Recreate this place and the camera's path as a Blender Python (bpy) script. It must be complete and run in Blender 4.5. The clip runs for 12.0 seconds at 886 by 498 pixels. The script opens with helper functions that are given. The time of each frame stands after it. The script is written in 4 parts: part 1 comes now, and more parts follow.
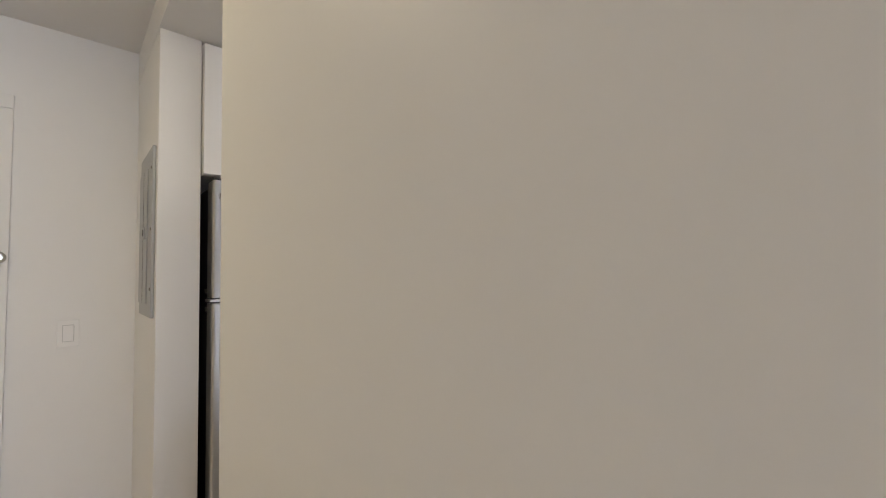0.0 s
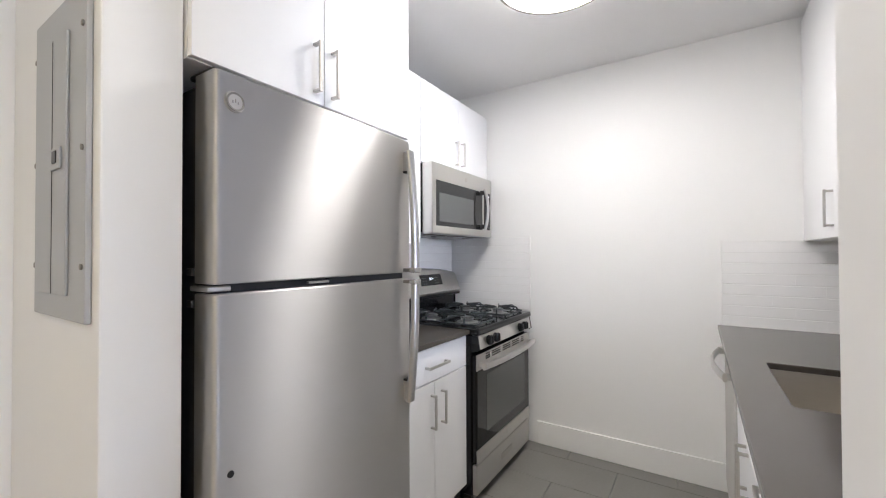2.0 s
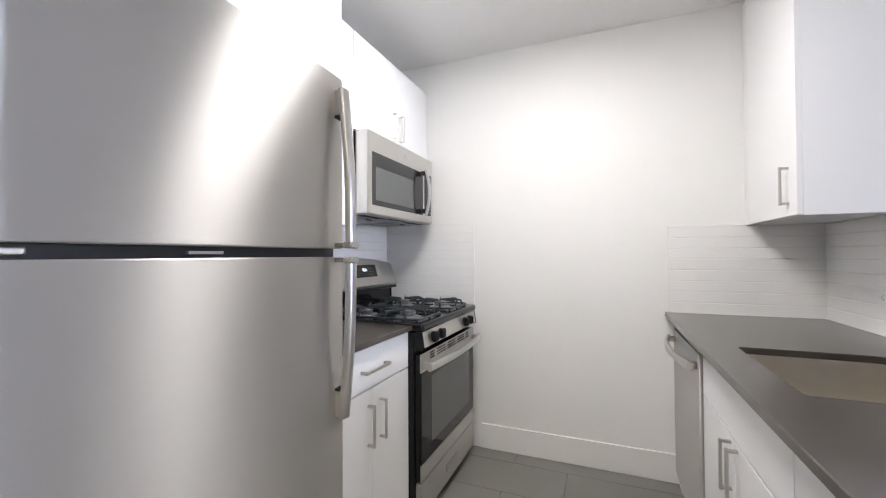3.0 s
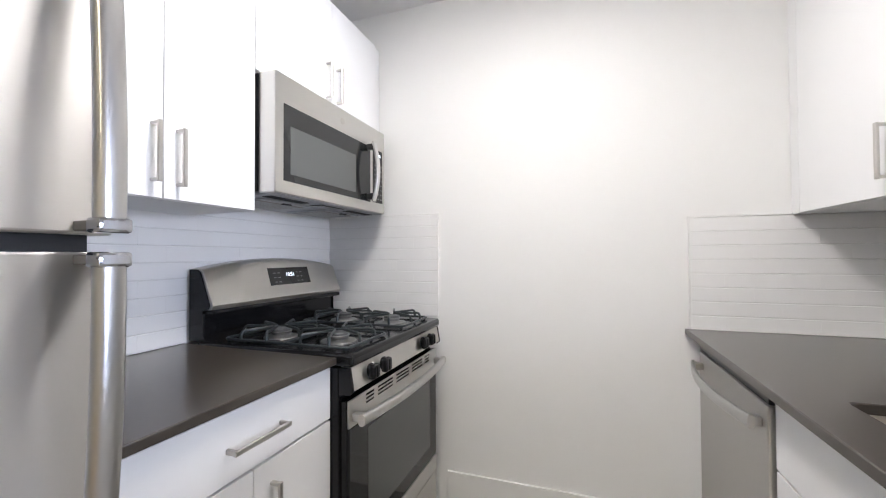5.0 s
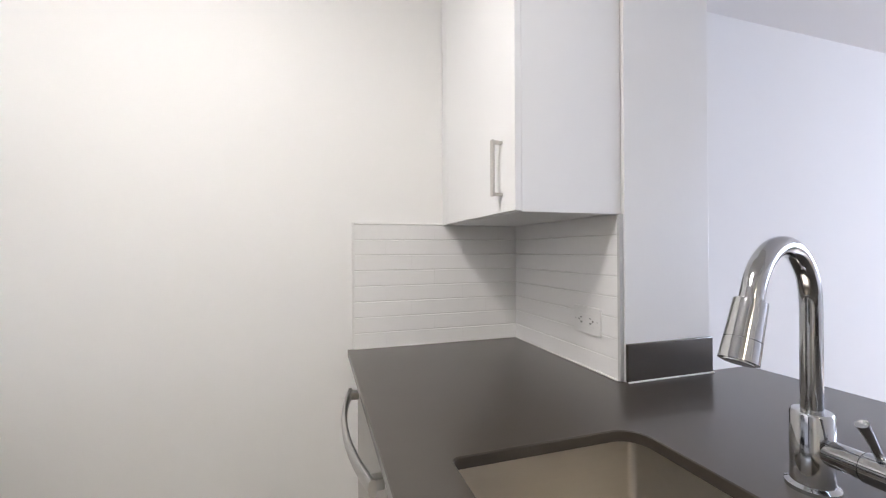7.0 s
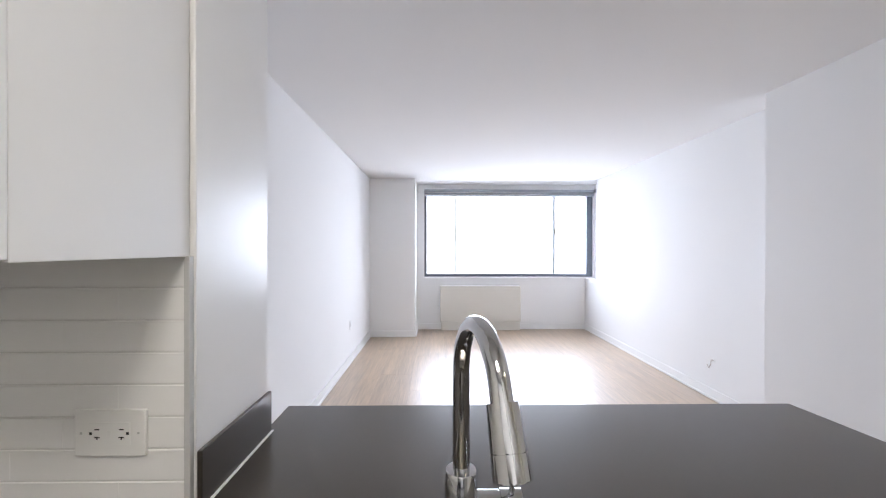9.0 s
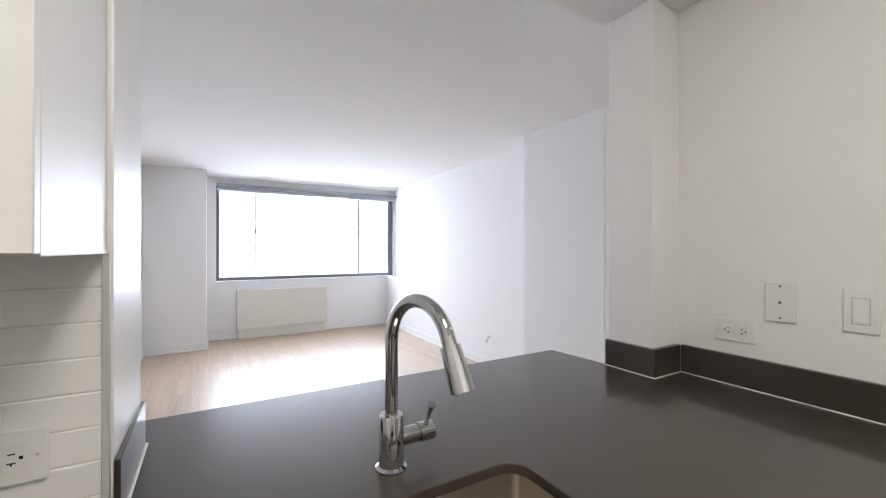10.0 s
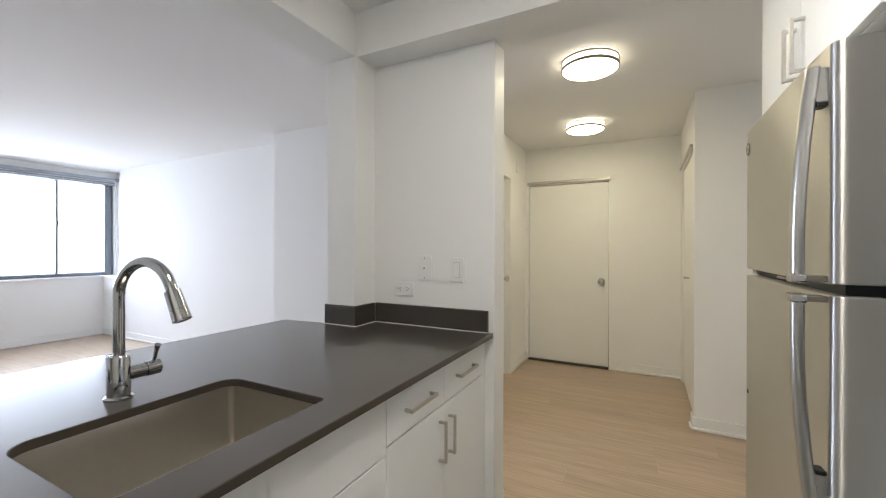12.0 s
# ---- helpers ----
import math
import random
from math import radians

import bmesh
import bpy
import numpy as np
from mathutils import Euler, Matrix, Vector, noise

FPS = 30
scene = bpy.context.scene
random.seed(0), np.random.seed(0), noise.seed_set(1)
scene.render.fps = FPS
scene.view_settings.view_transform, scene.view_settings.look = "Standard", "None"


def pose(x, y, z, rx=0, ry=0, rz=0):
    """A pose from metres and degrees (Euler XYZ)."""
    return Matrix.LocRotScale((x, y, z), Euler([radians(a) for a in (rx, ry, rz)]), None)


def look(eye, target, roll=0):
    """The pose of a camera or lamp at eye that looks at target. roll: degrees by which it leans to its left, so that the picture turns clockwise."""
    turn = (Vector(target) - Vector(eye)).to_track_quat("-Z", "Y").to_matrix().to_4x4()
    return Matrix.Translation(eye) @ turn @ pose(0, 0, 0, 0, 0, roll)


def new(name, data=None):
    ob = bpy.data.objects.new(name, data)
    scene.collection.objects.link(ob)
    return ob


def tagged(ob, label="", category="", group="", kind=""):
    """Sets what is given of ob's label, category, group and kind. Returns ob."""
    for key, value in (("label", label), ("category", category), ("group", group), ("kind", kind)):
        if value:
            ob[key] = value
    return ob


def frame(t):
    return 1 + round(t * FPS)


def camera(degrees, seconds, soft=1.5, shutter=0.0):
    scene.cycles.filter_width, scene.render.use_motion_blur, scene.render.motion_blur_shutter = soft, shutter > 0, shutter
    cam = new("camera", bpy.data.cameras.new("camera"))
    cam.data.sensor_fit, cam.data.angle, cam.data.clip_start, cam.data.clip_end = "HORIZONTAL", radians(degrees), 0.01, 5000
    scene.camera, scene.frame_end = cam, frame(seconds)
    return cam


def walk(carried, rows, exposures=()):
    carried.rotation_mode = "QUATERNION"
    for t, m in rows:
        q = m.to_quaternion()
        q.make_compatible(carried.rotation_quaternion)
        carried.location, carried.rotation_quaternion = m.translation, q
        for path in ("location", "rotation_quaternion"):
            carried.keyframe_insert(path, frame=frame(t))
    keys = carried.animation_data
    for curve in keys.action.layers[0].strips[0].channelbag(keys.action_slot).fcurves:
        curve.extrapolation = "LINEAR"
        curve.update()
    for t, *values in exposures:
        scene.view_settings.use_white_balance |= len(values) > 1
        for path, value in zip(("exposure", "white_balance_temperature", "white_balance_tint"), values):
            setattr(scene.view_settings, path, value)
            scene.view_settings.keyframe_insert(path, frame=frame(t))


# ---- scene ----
cam = camera(96.2, 12.0, soft=1.15)
EXPOSURE = [(0.0, -0.43, 6760, 13), (0.5, -0.22, 6380, 12), (1.0, 0.08, 5860, 13), (1.5, 0.20, 5980, 13), (2.0, 0.33, 6040, 14), (2.5, 0.38, 6060, 14), (5.5, 0.41, 6090, 14), (6.5, 0.40, 6150, 14), (7.0, 0.26, 6200, 14), (7.7, 0.22, 6240, 12), (9.5, -0.04, 6520, 11), (10.5, -0.02, 6560, 9), (12.0, -0.07, 6460, 8)]
PATH = [
    (0, (2.531, -2.654, 1.335), (1.076, -1.286, 1.444), -1.3),
    (0.5, (2.292, -2.741, 1.34), (0.881, -1.328, 1.449), -1.2),
    (1, (2.031, -2.83, 1.387), (0.707, -1.332, 1.453), -0.2),
    (1.5, (1.819, -2.795, 1.363), (0.601, -1.209, 1.393), -0.1),
    (2, (1.653, -2.696, 1.312), (0.569, -1.009, 1.338), -0.2),
    (2.5, (1.536, -2.601, 1.254), (0.614, -0.826, 1.281), -0.3),
    (3, (1.452, -2.466, 1.229), (0.689, -0.618, 1.26), -0.3),
    (5, (1.348, -1.894, 1.219), (0.681, -0.009, 1.255), -0.3),
    (5.5, (1.326, -1.787, 1.226), (0.749, 0.127, 1.257), -0.4),
    (6, (1.395, -1.69, 1.219), (1.077, 0.284, 1.26), -0.3),
    (6.5, (1.507, -1.582, 1.262), (1.589, 0.416, 1.28), -0.4),
    (7, (1.636, -1.491, 1.274), (2.239, 0.416, 1.281), -0.3),
    (7.5, (1.69, -1.394, 1.3), (2.835, 0.246, 1.304), -0.1),
    (9.5, (1.707, -0.907, 1.395), (3.619, -1.495, 1.390), 0.1),
    (10, (1.563, -0.754, 1.379), (3.289, -1.764, 1.38), 0.1),
    (10.5, (1.401, -0.617, 1.33), (2.919, -1.919, 1.332), 0.1),
    (11, (1.266, -0.563, 1.314), (2.575, -2.075, 1.313), 0.0),
    (11.5, (1.171, -0.539, 1.322), (2.286, -2.199, 1.318), -0.0),
    (12, (1.097, -0.537, 1.317), (2.007, -2.318, 1.311), 0.1),
]
walk(cam, [(t, look(eye, target, roll)) for t, eye, target, roll in PATH], EXPOSURE)

# ---------------------------------------------------------------- light
world = bpy.data.worlds.new("sky")
scene.world = world
world.use_nodes = True
_n = world.node_tree.nodes
_sky = _n.new("ShaderNodeTexSky")
_sky.sky_type = "NISHITA"
_sky.sun_disc = False
_sky.sun_elevation, _sky.sun_rotation = radians(40), radians(200)
world.node_tree.links.new(_sky.outputs[0], _n["Background"].inputs[0])
_n["Background"].inputs[1].default_value = 0.15
sun_data = bpy.data.lights.new("sun", "SUN")
sun_data.energy, sun_data.angle, sun_data.color = 1.0, radians(12), (1, 0.96, 0.9)
sun = new("sun", sun_data)
sun.matrix_world = look((0, 0, 30), (10, -14, 10))


def area(name, m, w, h, watts, color):
    d = bpy.data.lights.new(name, "AREA")
    d.shape, d.size, d.size_y, d.energy, d.color = "RECTANGLE", w, h, watts, color
    d.spread = radians(150)
    ob = new(name, d)
    ob.matrix_world = m
    return ob


# daylight that comes in through the window's opening
area("window_daylight", look((9.10, -2.28, 1.80), (5.0, -2.28, -0.10)), 3.5, 2.1, 285, (0.735, 0.82, 1.0))


# ---------------------------------------------------------------- materials
def mat(name, color, rough=0.5, metal=0.0, noise_amount=0.05, noise_scale=3.0, bump=0.0, bump_scale=200.0, coat=0.0, ior=1.5, aniso=0.0, stretch=(1, 1, 1), fine=0.0, rough_var=0.0, per_object=0.0, coat_rough=0.45):
    """A principled material whose colour wanders at two scales, with a fine relief."""
    m = bpy.data.materials.new(name)
    m.use_nodes = True
    nt = m.node_tree
    n, l = nt.nodes, nt.links
    b = n["Principled BSDF"]
    b.inputs["Roughness"].default_value, b.inputs["Metallic"].default_value = rough, metal
    b.inputs["IOR"].default_value, b.inputs["Coat Weight"].default_value = ior, coat
    b.inputs["Coat Roughness"].default_value = coat_rough
    if aniso:
        b.inputs["Anisotropic"].default_value = aniso
        tg = n.new("ShaderNodeCombineXYZ")
        tg.inputs[2].default_value = 1.0
        l.new(tg.outputs[0], b.inputs["Tangent"])
    geo = n.new("ShaderNodeTexCoord")
    mp = n.new("ShaderNodeMapping")
    mp.inputs["Scale"].default_value = stretch
    l.new(geo.outputs["Object"], mp.inputs["Vector"])
    big = n.new("ShaderNodeTexNoise")
    big.inputs["Scale"].default_value, big.inputs["Detail"].default_value = noise_scale, 4
    l.new(mp.outputs[0], big.inputs["Vector"])
    sm = n.new("ShaderNodeTexNoise")
    sm.inputs["Scale"].default_value, sm.inputs["Detail"].default_value = bump_scale, 3
    l.new(mp.outputs[0], sm.inputs["Vector"])
    val = n.new("ShaderNodeMath")
    val.operation = "MULTIPLY_ADD"
    l.new(big.outputs[0], val.inputs[0])
    val.inputs[1].default_value, val.inputs[2].default_value = 2 * noise_amount, 1 - noise_amount
    last = val
    if fine:
        f = n.new("ShaderNodeMath")
        f.operation = "MULTIPLY_ADD"
        l.new(sm.outputs[0], f.inputs[0])
        f.inputs[1].default_value = 2 * fine
        s = n.new("ShaderNodeMath")
        s.operation = "SUBTRACT"
        l.new(last.outputs[0], s.inputs[0])
        s.inputs[1].default_value = fine
        l.new(s.outputs[0], f.inputs[2])
        last = f
    if per_object:
        oi = n.new("ShaderNodeObjectInfo")
        f = n.new("ShaderNodeMath")
        f.operation = "MULTIPLY_ADD"
        l.new(oi.outputs["Random"], f.inputs[0])
        f.inputs[1].default_value = per_object
        l.new(last.outputs[0], f.inputs[2])
        last = f
    mix = n.new("ShaderNodeVectorMath")
    mix.operation = "SCALE"
    mix.inputs[0].default_value = color
    l.new(last.outputs[0], mix.inputs["Scale"])
    l.new(mix.outputs[0], b.inputs["Base Color"])
    if rough_var:
        rv = n.new("ShaderNodeMath")
        rv.operation = "MULTIPLY_ADD"
        l.new(sm.outputs[0], rv.inputs[0])
        rv.inputs[1].default_value, rv.inputs[2].default_value = rough_var, rough - rough_var / 2
        l.new(rv.outputs[0], b.inputs["Roughness"])
    if bump:
        bp = n.new("ShaderNodeBump")
        bp.inputs["Strength"].default_value, bp.inputs["Distance"].default_value = 1.0, bump
        l.new(sm.outputs[0], bp.inputs["Height"])
        l.new(bp.outputs[0], b.inputs["Normal"])
    return m


def glow(name, color, strength):
    m = bpy.data.materials.new(name)
    m.use_nodes = True
    b = m.node_tree.nodes["Principled BSDF"]
    b.inputs["Base Color"].default_value = (0.8, 0.8, 0.8, 1)
    b.inputs["Emission Color"].default_value, b.inputs["Emission Strength"].default_value = (*color, 1), strength
    return m


WALL = mat("wall_paint", (0.865, 0.861, 0.848), 0.46, noise_amount=0.012, noise_scale=1.3, bump=0.00006, bump_scale=160, ior=1.24)
CEIL = mat("ceiling_paint", (0.86, 0.855, 0.85), 0.92, noise_amount=0.012, noise_scale=1.1, bump=0.0002, bump_scale=180, ior=1.2)
TRIM = mat("trim_paint", (0.85, 0.845, 0.83), 0.55, noise_amount=0.015, noise_scale=4, bump=0.0001, bump_scale=90, ior=1.38)
DOORP = mat("door_paint", (0.85, 0.845, 0.82), 0.4, noise_amount=0.015, noise_scale=3, bump=0.0002, bump_scale=120)
CAB = mat("cabinet_laminate", (0.87, 0.87, 0.865), 0.48, noise_amount=0.008, noise_scale=3, bump=0.00005, bump_scale=60, ior=1.38)
QUARTZ = mat("dark_quartz", (0.051, 0.0425, 0.034), 0.28, noise_amount=0.06, noise_scale=5, fine=0.06, bump_scale=150, ior=1.38, coat=0.5, coat_rough=0.09)
STEEL = mat("stainless_steel", (0.55, 0.537, 0.517), 0.43, 0.92, aniso=1.0, noise_amount=0.012, noise_scale=1.2, fine=0.014, bump_scale=60, stretch=(1, 0.06, 14))
STEELH = mat("stainless_steel_flat", (0.60, 0.59, 0.565), 0.36, 1.0, aniso=0.9, noise_amount=0.02, noise_scale=2.5, fine=0.01, bump_scale=60, stretch=(0.06, 0.06, 12))
SINK = mat("sink_steel", (0.63, 0.595, 0.54), 0.285, 1.0, noise_amount=0.04, noise_scale=6, fine=0.02, bump_scale=70, stretch=(1, 12, 12))
RINGM = mat("dull_nickel", (0.24, 0.225, 0.20), 0.45, 0.8, noise_amount=0.05, noise_scale=15)
STEELP = mat("polished_steel_bar", (0.58, 0.575, 0.565), 0.28, 1.0, noise_amount=0.02, noise_scale=8, fine=0.02, bump_scale=200)
STEELB = mat("brushed_steel_bar", (0.52, 0.515, 0.505), 0.28, 1.0, noise_amount=0.03, noise_scale=8, fine=0.03, bump_scale=200, stretch=(1, 1, 0.1))
ALUB = mat("cast_aluminium", (0.30, 0.30, 0.295), 0.42, 0.9, noise_amount=0.1, noise_scale=25, fine=0.05, bump_scale=300)
CAPM = mat("grey_burner_cap", (0.085, 0.088, 0.09), 0.4, noise_amount=0.15, noise_scale=30, bump=0.0001, bump_scale=300)
CHROME = mat("chrome", (0.53, 0.535, 0.545), 0.10, 1.0, noise_amount=0.02)
NICKEL = mat("brushed_nickel", (0.55, 0.53, 0.50), 0.32, 1.0, noise_amount=0.04, noise_scale=20, fine=0.04, bump_scale=300)
BLACK = mat("black_enamel", (0.008, 0.008, 0.009), 0.13, noise_amount=0.1, noise_scale=5, ior=1.36)
IRON = mat("cast_iron", (0.026, 0.032, 0.034), 0.32, noise_amount=0.2, noise_scale=30, ior=1.4, bump=0.0003, bump_scale=350)
PLASTIC = mat("black_plastic", (0.014, 0.014, 0.015), 0.38, noise_amount=0.15, noise_scale=20, ior=1.4, bump=0.0001, bump_scale=400)
DGLASS = mat("dark_glass", (0.016, 0.017, 0.017), 0.06, noise_amount=0.05, ior=1.42)
MESHGL = mat("oven_window", (0.085, 0.09, 0.086), 0.12, noise_amount=0.05)
TILE = mat("white_glazed_tile", (0.86, 0.855, 0.845), 0.28, noise_amount=0.02, noise_scale=6, bump=0.0001, bump_scale=14, per_object=0.008)
GROUT = mat("white_grout", (0.76, 0.755, 0.74), 0.7, noise_amount=0.05, noise_scale=30, bump=0.0003, bump_scale=500)
FTILE = mat("grey_porcelain", (0.20, 0.194, 0.178), 0.40, noise_amount=0.12, noise_scale=3, fine=0.08, bump=0.0002, bump_scale=60, per_object=0.04)
FGROUT = mat("grey_grout", (0.22, 0.22, 0.21), 0.9, noise_amount=0.08, noise_scale=20)
PANEL = mat("grey_enamel", (0.41, 0.42, 0.43), 0.42, noise_amount=0.03, noise_scale=6, bump=0.0001, bump_scale=200)
PLATE = mat("white_plastic", (0.84, 0.835, 0.82), 0.3, noise_amount=0.01)
PLATEG = mat("pale_grey_plastic", (0.55, 0.55, 0.54), 0.4, noise_amount=0.02)
DARKGAP = mat("dark_recess", (0.02, 0.02, 0.02), 0.8, noise_amount=0.1)
CAULK = mat("white_caulk", (0.80, 0.79, 0.77), 0.5, noise_amount=0.03, noise_scale=20)
ALU = mat("grey_aluminium", (0.16, 0.175, 0.195), 0.4, 0.6, noise_amount=0.05, noise_scale=8)
RUBBER = mat("threshold_strip", (0.05, 0.045, 0.04), 0.6, noise_amount=0.1, noise_scale=10)
LAMPGLOW = glow("lamp_diffuser", (1.0, 0.945, 0.858), 33.0)
HALLGLOW = glow("hall_lamp_diffuser", (1.0, 0.88, 0.61), 28.5)
BANDGLOW = glow("lamp_side_band", (1.0, 0.945, 0.858), 11.0)
HALLBAND = glow("hall_lamp_side_band", (1.0, 0.88, 0.65), 8.0)
BACK = glow("bright_overcast", (0.97, 0.98, 1.0), 1.5)
LCD = glow("clock_digits", (0.85, 0.95, 1.0), 2.0)
SEMI = mat("semi_gloss_paint", (0.85, 0.846, 0.835), 0.33, noise_amount=0.012, noise_scale=2, bump=0.0002, bump_scale=45, ior=1.42)
LWALL = mat("matt_wall_paint", (0.865, 0.861, 0.852), 0.85, noise_amount=0.012, noise_scale=1.3, bump=0.0001, bump_scale=160, ior=1.25)
LAMPRING = mat("lamp_ring_nickel", (0.27, 0.25, 0.22), 0.45, 0.6, noise_amount=0.04, noise_scale=20)
RADP = mat("cream_enamel", (0.76, 0.735, 0.67), 0.42, noise_amount=0.02, noise_scale=5, bump=0.0001, bump_scale=120)
BLINDG = mat("grey_blue_blind", (0.36, 0.40, 0.45), 0.45, noise_amount=0.05, noise_scale=8)
GALV = mat("galvanised_sheet", (0.42, 0.43, 0.45), 0.36, 0.85, noise_amount=0.08, noise_scale=14)
PRINT = mat("pale_print", (0.22, 0.22, 0.22), 0.5, noise_amount=0.02)


def oak():
    m = mat("oak_plank", (0.41, 0.297, 0.197), 0.31, coat=1.0, noise_amount=0.32, noise_scale=5.0, fine=0.5, bump=0.00015, bump_scale=22, stretch=(0.16, 3.6, 1), rough_var=0.1, per_object=0.16)
    n, l = m.node_tree.nodes, m.node_tree.links
    mp = next(k for k in n if k.type == "MAPPING")
    oi = n.new("ShaderNodeObjectInfo")
    sc = n.new("ShaderNodeVectorMath")
    sc.operation = "SCALE"
    sc.inputs[0].default_value = (37, 53, 0)
    l.new(oi.outputs["Random"], sc.inputs["Scale"])
    l.new(sc.outputs[0], mp.inputs["Location"])
    return m


OAK = oak()


def pane_glass():
    m = bpy.data.materials.new("clear_glass")
    m.use_nodes = True
    n, l = m.node_tree.nodes, m.node_tree.links
    n.remove(n["Principled BSDF"])
    t, g, x, f = n.new("ShaderNodeBsdfTransparent"), n.new("ShaderNodeBsdfGlossy"), n.new("ShaderNodeMixShader"), n.new("ShaderNodeFresnel")
    g.inputs["Roughness"].default_value = 0.02
    l.new(f.outputs[0], x.inputs[0])
    l.new(t.outputs[0], x.inputs[1])
    l.new(g.outputs[0], x.inputs[2])
    l.new(x.outputs[0], n["Material Output"].inputs[0])
    return m


GLASS = pane_glass()

# ---------------------------------------------------------------- mesh tools
ORIGIN = {}


def crisp(rounded):
    """Keeps the flat faces beside a rounded edge flat: their borders are sharp."""
    own = set(rounded)
    for f in rounded:
        for e in f.edges:
            if any(g not in own for g in e.link_faces):
                e.smooth = False


def shade(bm):
    """Smooth shading, with sharp edges where faces meet at an angle."""
    bm.normal_update()
    for f in bm.faces:
        f.smooth = True
    for e in bm.edges:
        if len(e.link_faces) == 2 and e.calc_face_angle(0.0) > radians(32):
            e.smooth = False


def box(bm, x0, x1, y0, y1, z0, z1, bevel=0.0, seg=2):
    """Adds a block to bm, its edges rounded by bevel."""
    x0, x1 = min(x0, x1), max(x0, x1)
    y0, y1 = min(y0, y1), max(y0, y1)
    z0, z1 = min(z0, z1), max(z0, z1)
    m = Matrix.LocRotScale(((x0 + x1) / 2, (y0 + y1) / 2, (z0 + z1) / 2), None, (x1 - x0, y1 - y0, z1 - z0))
    made = bmesh.ops.create_cube(bm, size=1, matrix=m)["verts"]
    if bevel:
        edges = list({e for v in made for e in v.link_edges})
        crisp(bmesh.ops.bevel(bm, geom=edges, offset=bevel, segments=seg, profile=0.5, affect="EDGES")["faces"])
    return bm


def block(x0, x1, y0, y1, z0, z1, bevel=0.0, seg=2):
    return box(bmesh.new(), x0, x1, y0, y1, z0, z1, bevel, seg)


def prism(bm, outline, axis, a, b, bevel=0.0):
    """Adds a solid: an outline of (u, v), drawn along an axis from a to b. axis x: (y, z), y: (x, z), z: (x, y)."""
    def place(u, v, w):
        return {"x": (w, u, v), "y": (u, w, v), "z": (u, v, w)}[axis]
    lo = [bm.verts.new(place(u, v, a)) for u, v in outline]
    hi = [bm.verts.new(place(u, v, b)) for u, v in outline]
    faces = [bm.faces.new(lo), bm.faces.new(hi)]
    k = len(lo)
    for i in range(k):
        faces.append(bm.faces.new((lo[i], lo[(i + 1) % k], hi[(i + 1) % k], hi[i])))
    bmesh.ops.recalc_face_normals(bm, faces=faces)
    if bevel:
        edges = list({e for f in faces[:2] for e in f.edges})
        crisp(bmesh.ops.bevel(bm, geom=edges, offset=bevel, segments=2, profile=0.5, affect="EDGES")["faces"])
    return bm


def tube(bm, points, radius, sides=12, cap=True):
    """Adds a round bar along points; radius is a number or one for each point."""
    pts = [Vector(p) for p in points]
    rad = radius if isinstance(radius, (list, tuple)) else [radius] * len(pts)
    rings, up = [], None
    for i, p in enumerate(pts):
        d = (pts[min(i + 1, len(pts) - 1)] - pts[max(i - 1, 0)]).normalized()
        if up is None:
            up = d.orthogonal().normalized()
        up = (up - d * up.dot(d)).normalized()
        side = d.cross(up)
        rings.append([bm.verts.new(p + rad[i] * (math.cos(a) * up + math.sin(a) * side)) for a in (2 * math.pi * k / sides for k in range(sides))])
    for r, s in zip(rings, rings[1:]):
        for k in range(sides):
            f = bm.faces.new((r[k], r[(k + 1) % sides], s[(k + 1) % sides], s[k]))
            f.smooth = True
    if cap:
        bm.faces.new(rings[0][::-1]), bm.faces.new(rings[-1])
    return bm


def lathe(bm, profile, centre, sides=48, axis="z"):
    """Adds a turned body: profile of (radius, height) about an axis through centre."""
    c = Vector(centre)
    def place(r, h, a):
        u, v = r * math.cos(a), r * math.sin(a)
        return c + Vector({"z": (u, v, h), "x": (h, u, v), "y": (u, h, v)}[axis])
    rings = []
    for r, h in profile:
        if r < 1e-6:
            rings.append([bm.verts.new(place(0, h, 0))])
        else:
            rings.append([bm.verts.new(place(r, h, 2 * math.pi * k / sides)) for k in range(sides)])
    faces = []
    for r, s in zip(rings, rings[1:]):
        for k in range(sides):
            q = (k + 1) % sides
            if len(r) == 1 and len(s) > 1:
                faces.append(bm.faces.new((r[0], s[q], s[k])))
            elif len(s) == 1 and len(r) > 1:
                faces.append(bm.faces.new((r[k], r[q], s[0])))
            elif len(r) > 1:
                faces.append(bm.faces.new((r[k], r[q], s[q], s[k])))
    for f in faces:
        f.smooth = True
    bmesh.ops.recalc_face_normals(bm, faces=faces)
    return bm


def thing(name, at, label, category, group=""):
    ob = new(name)
    ob.location = at
    ob.empty_display_size = 0.1
    ORIGIN[ob] = Vector(at)
    return tagged(ob, label, category, group)


def part(name, bm, material, parent, label=""):
    """Links a bmesh, drawn in world places, as one mesh under a thing or a part."""
    o = ORIGIN[parent]
    bmesh.ops.translate(bm, verts=bm.verts, vec=-o)
    shade(bm)
    me = bpy.data.meshes.new(name)
    bm.to_mesh(me)
    bm.free()
    me.materials.append(material)
    ob = new(name, me)
    ob.parent = parent
    ORIGIN[ob] = o
    return tagged(ob, label)


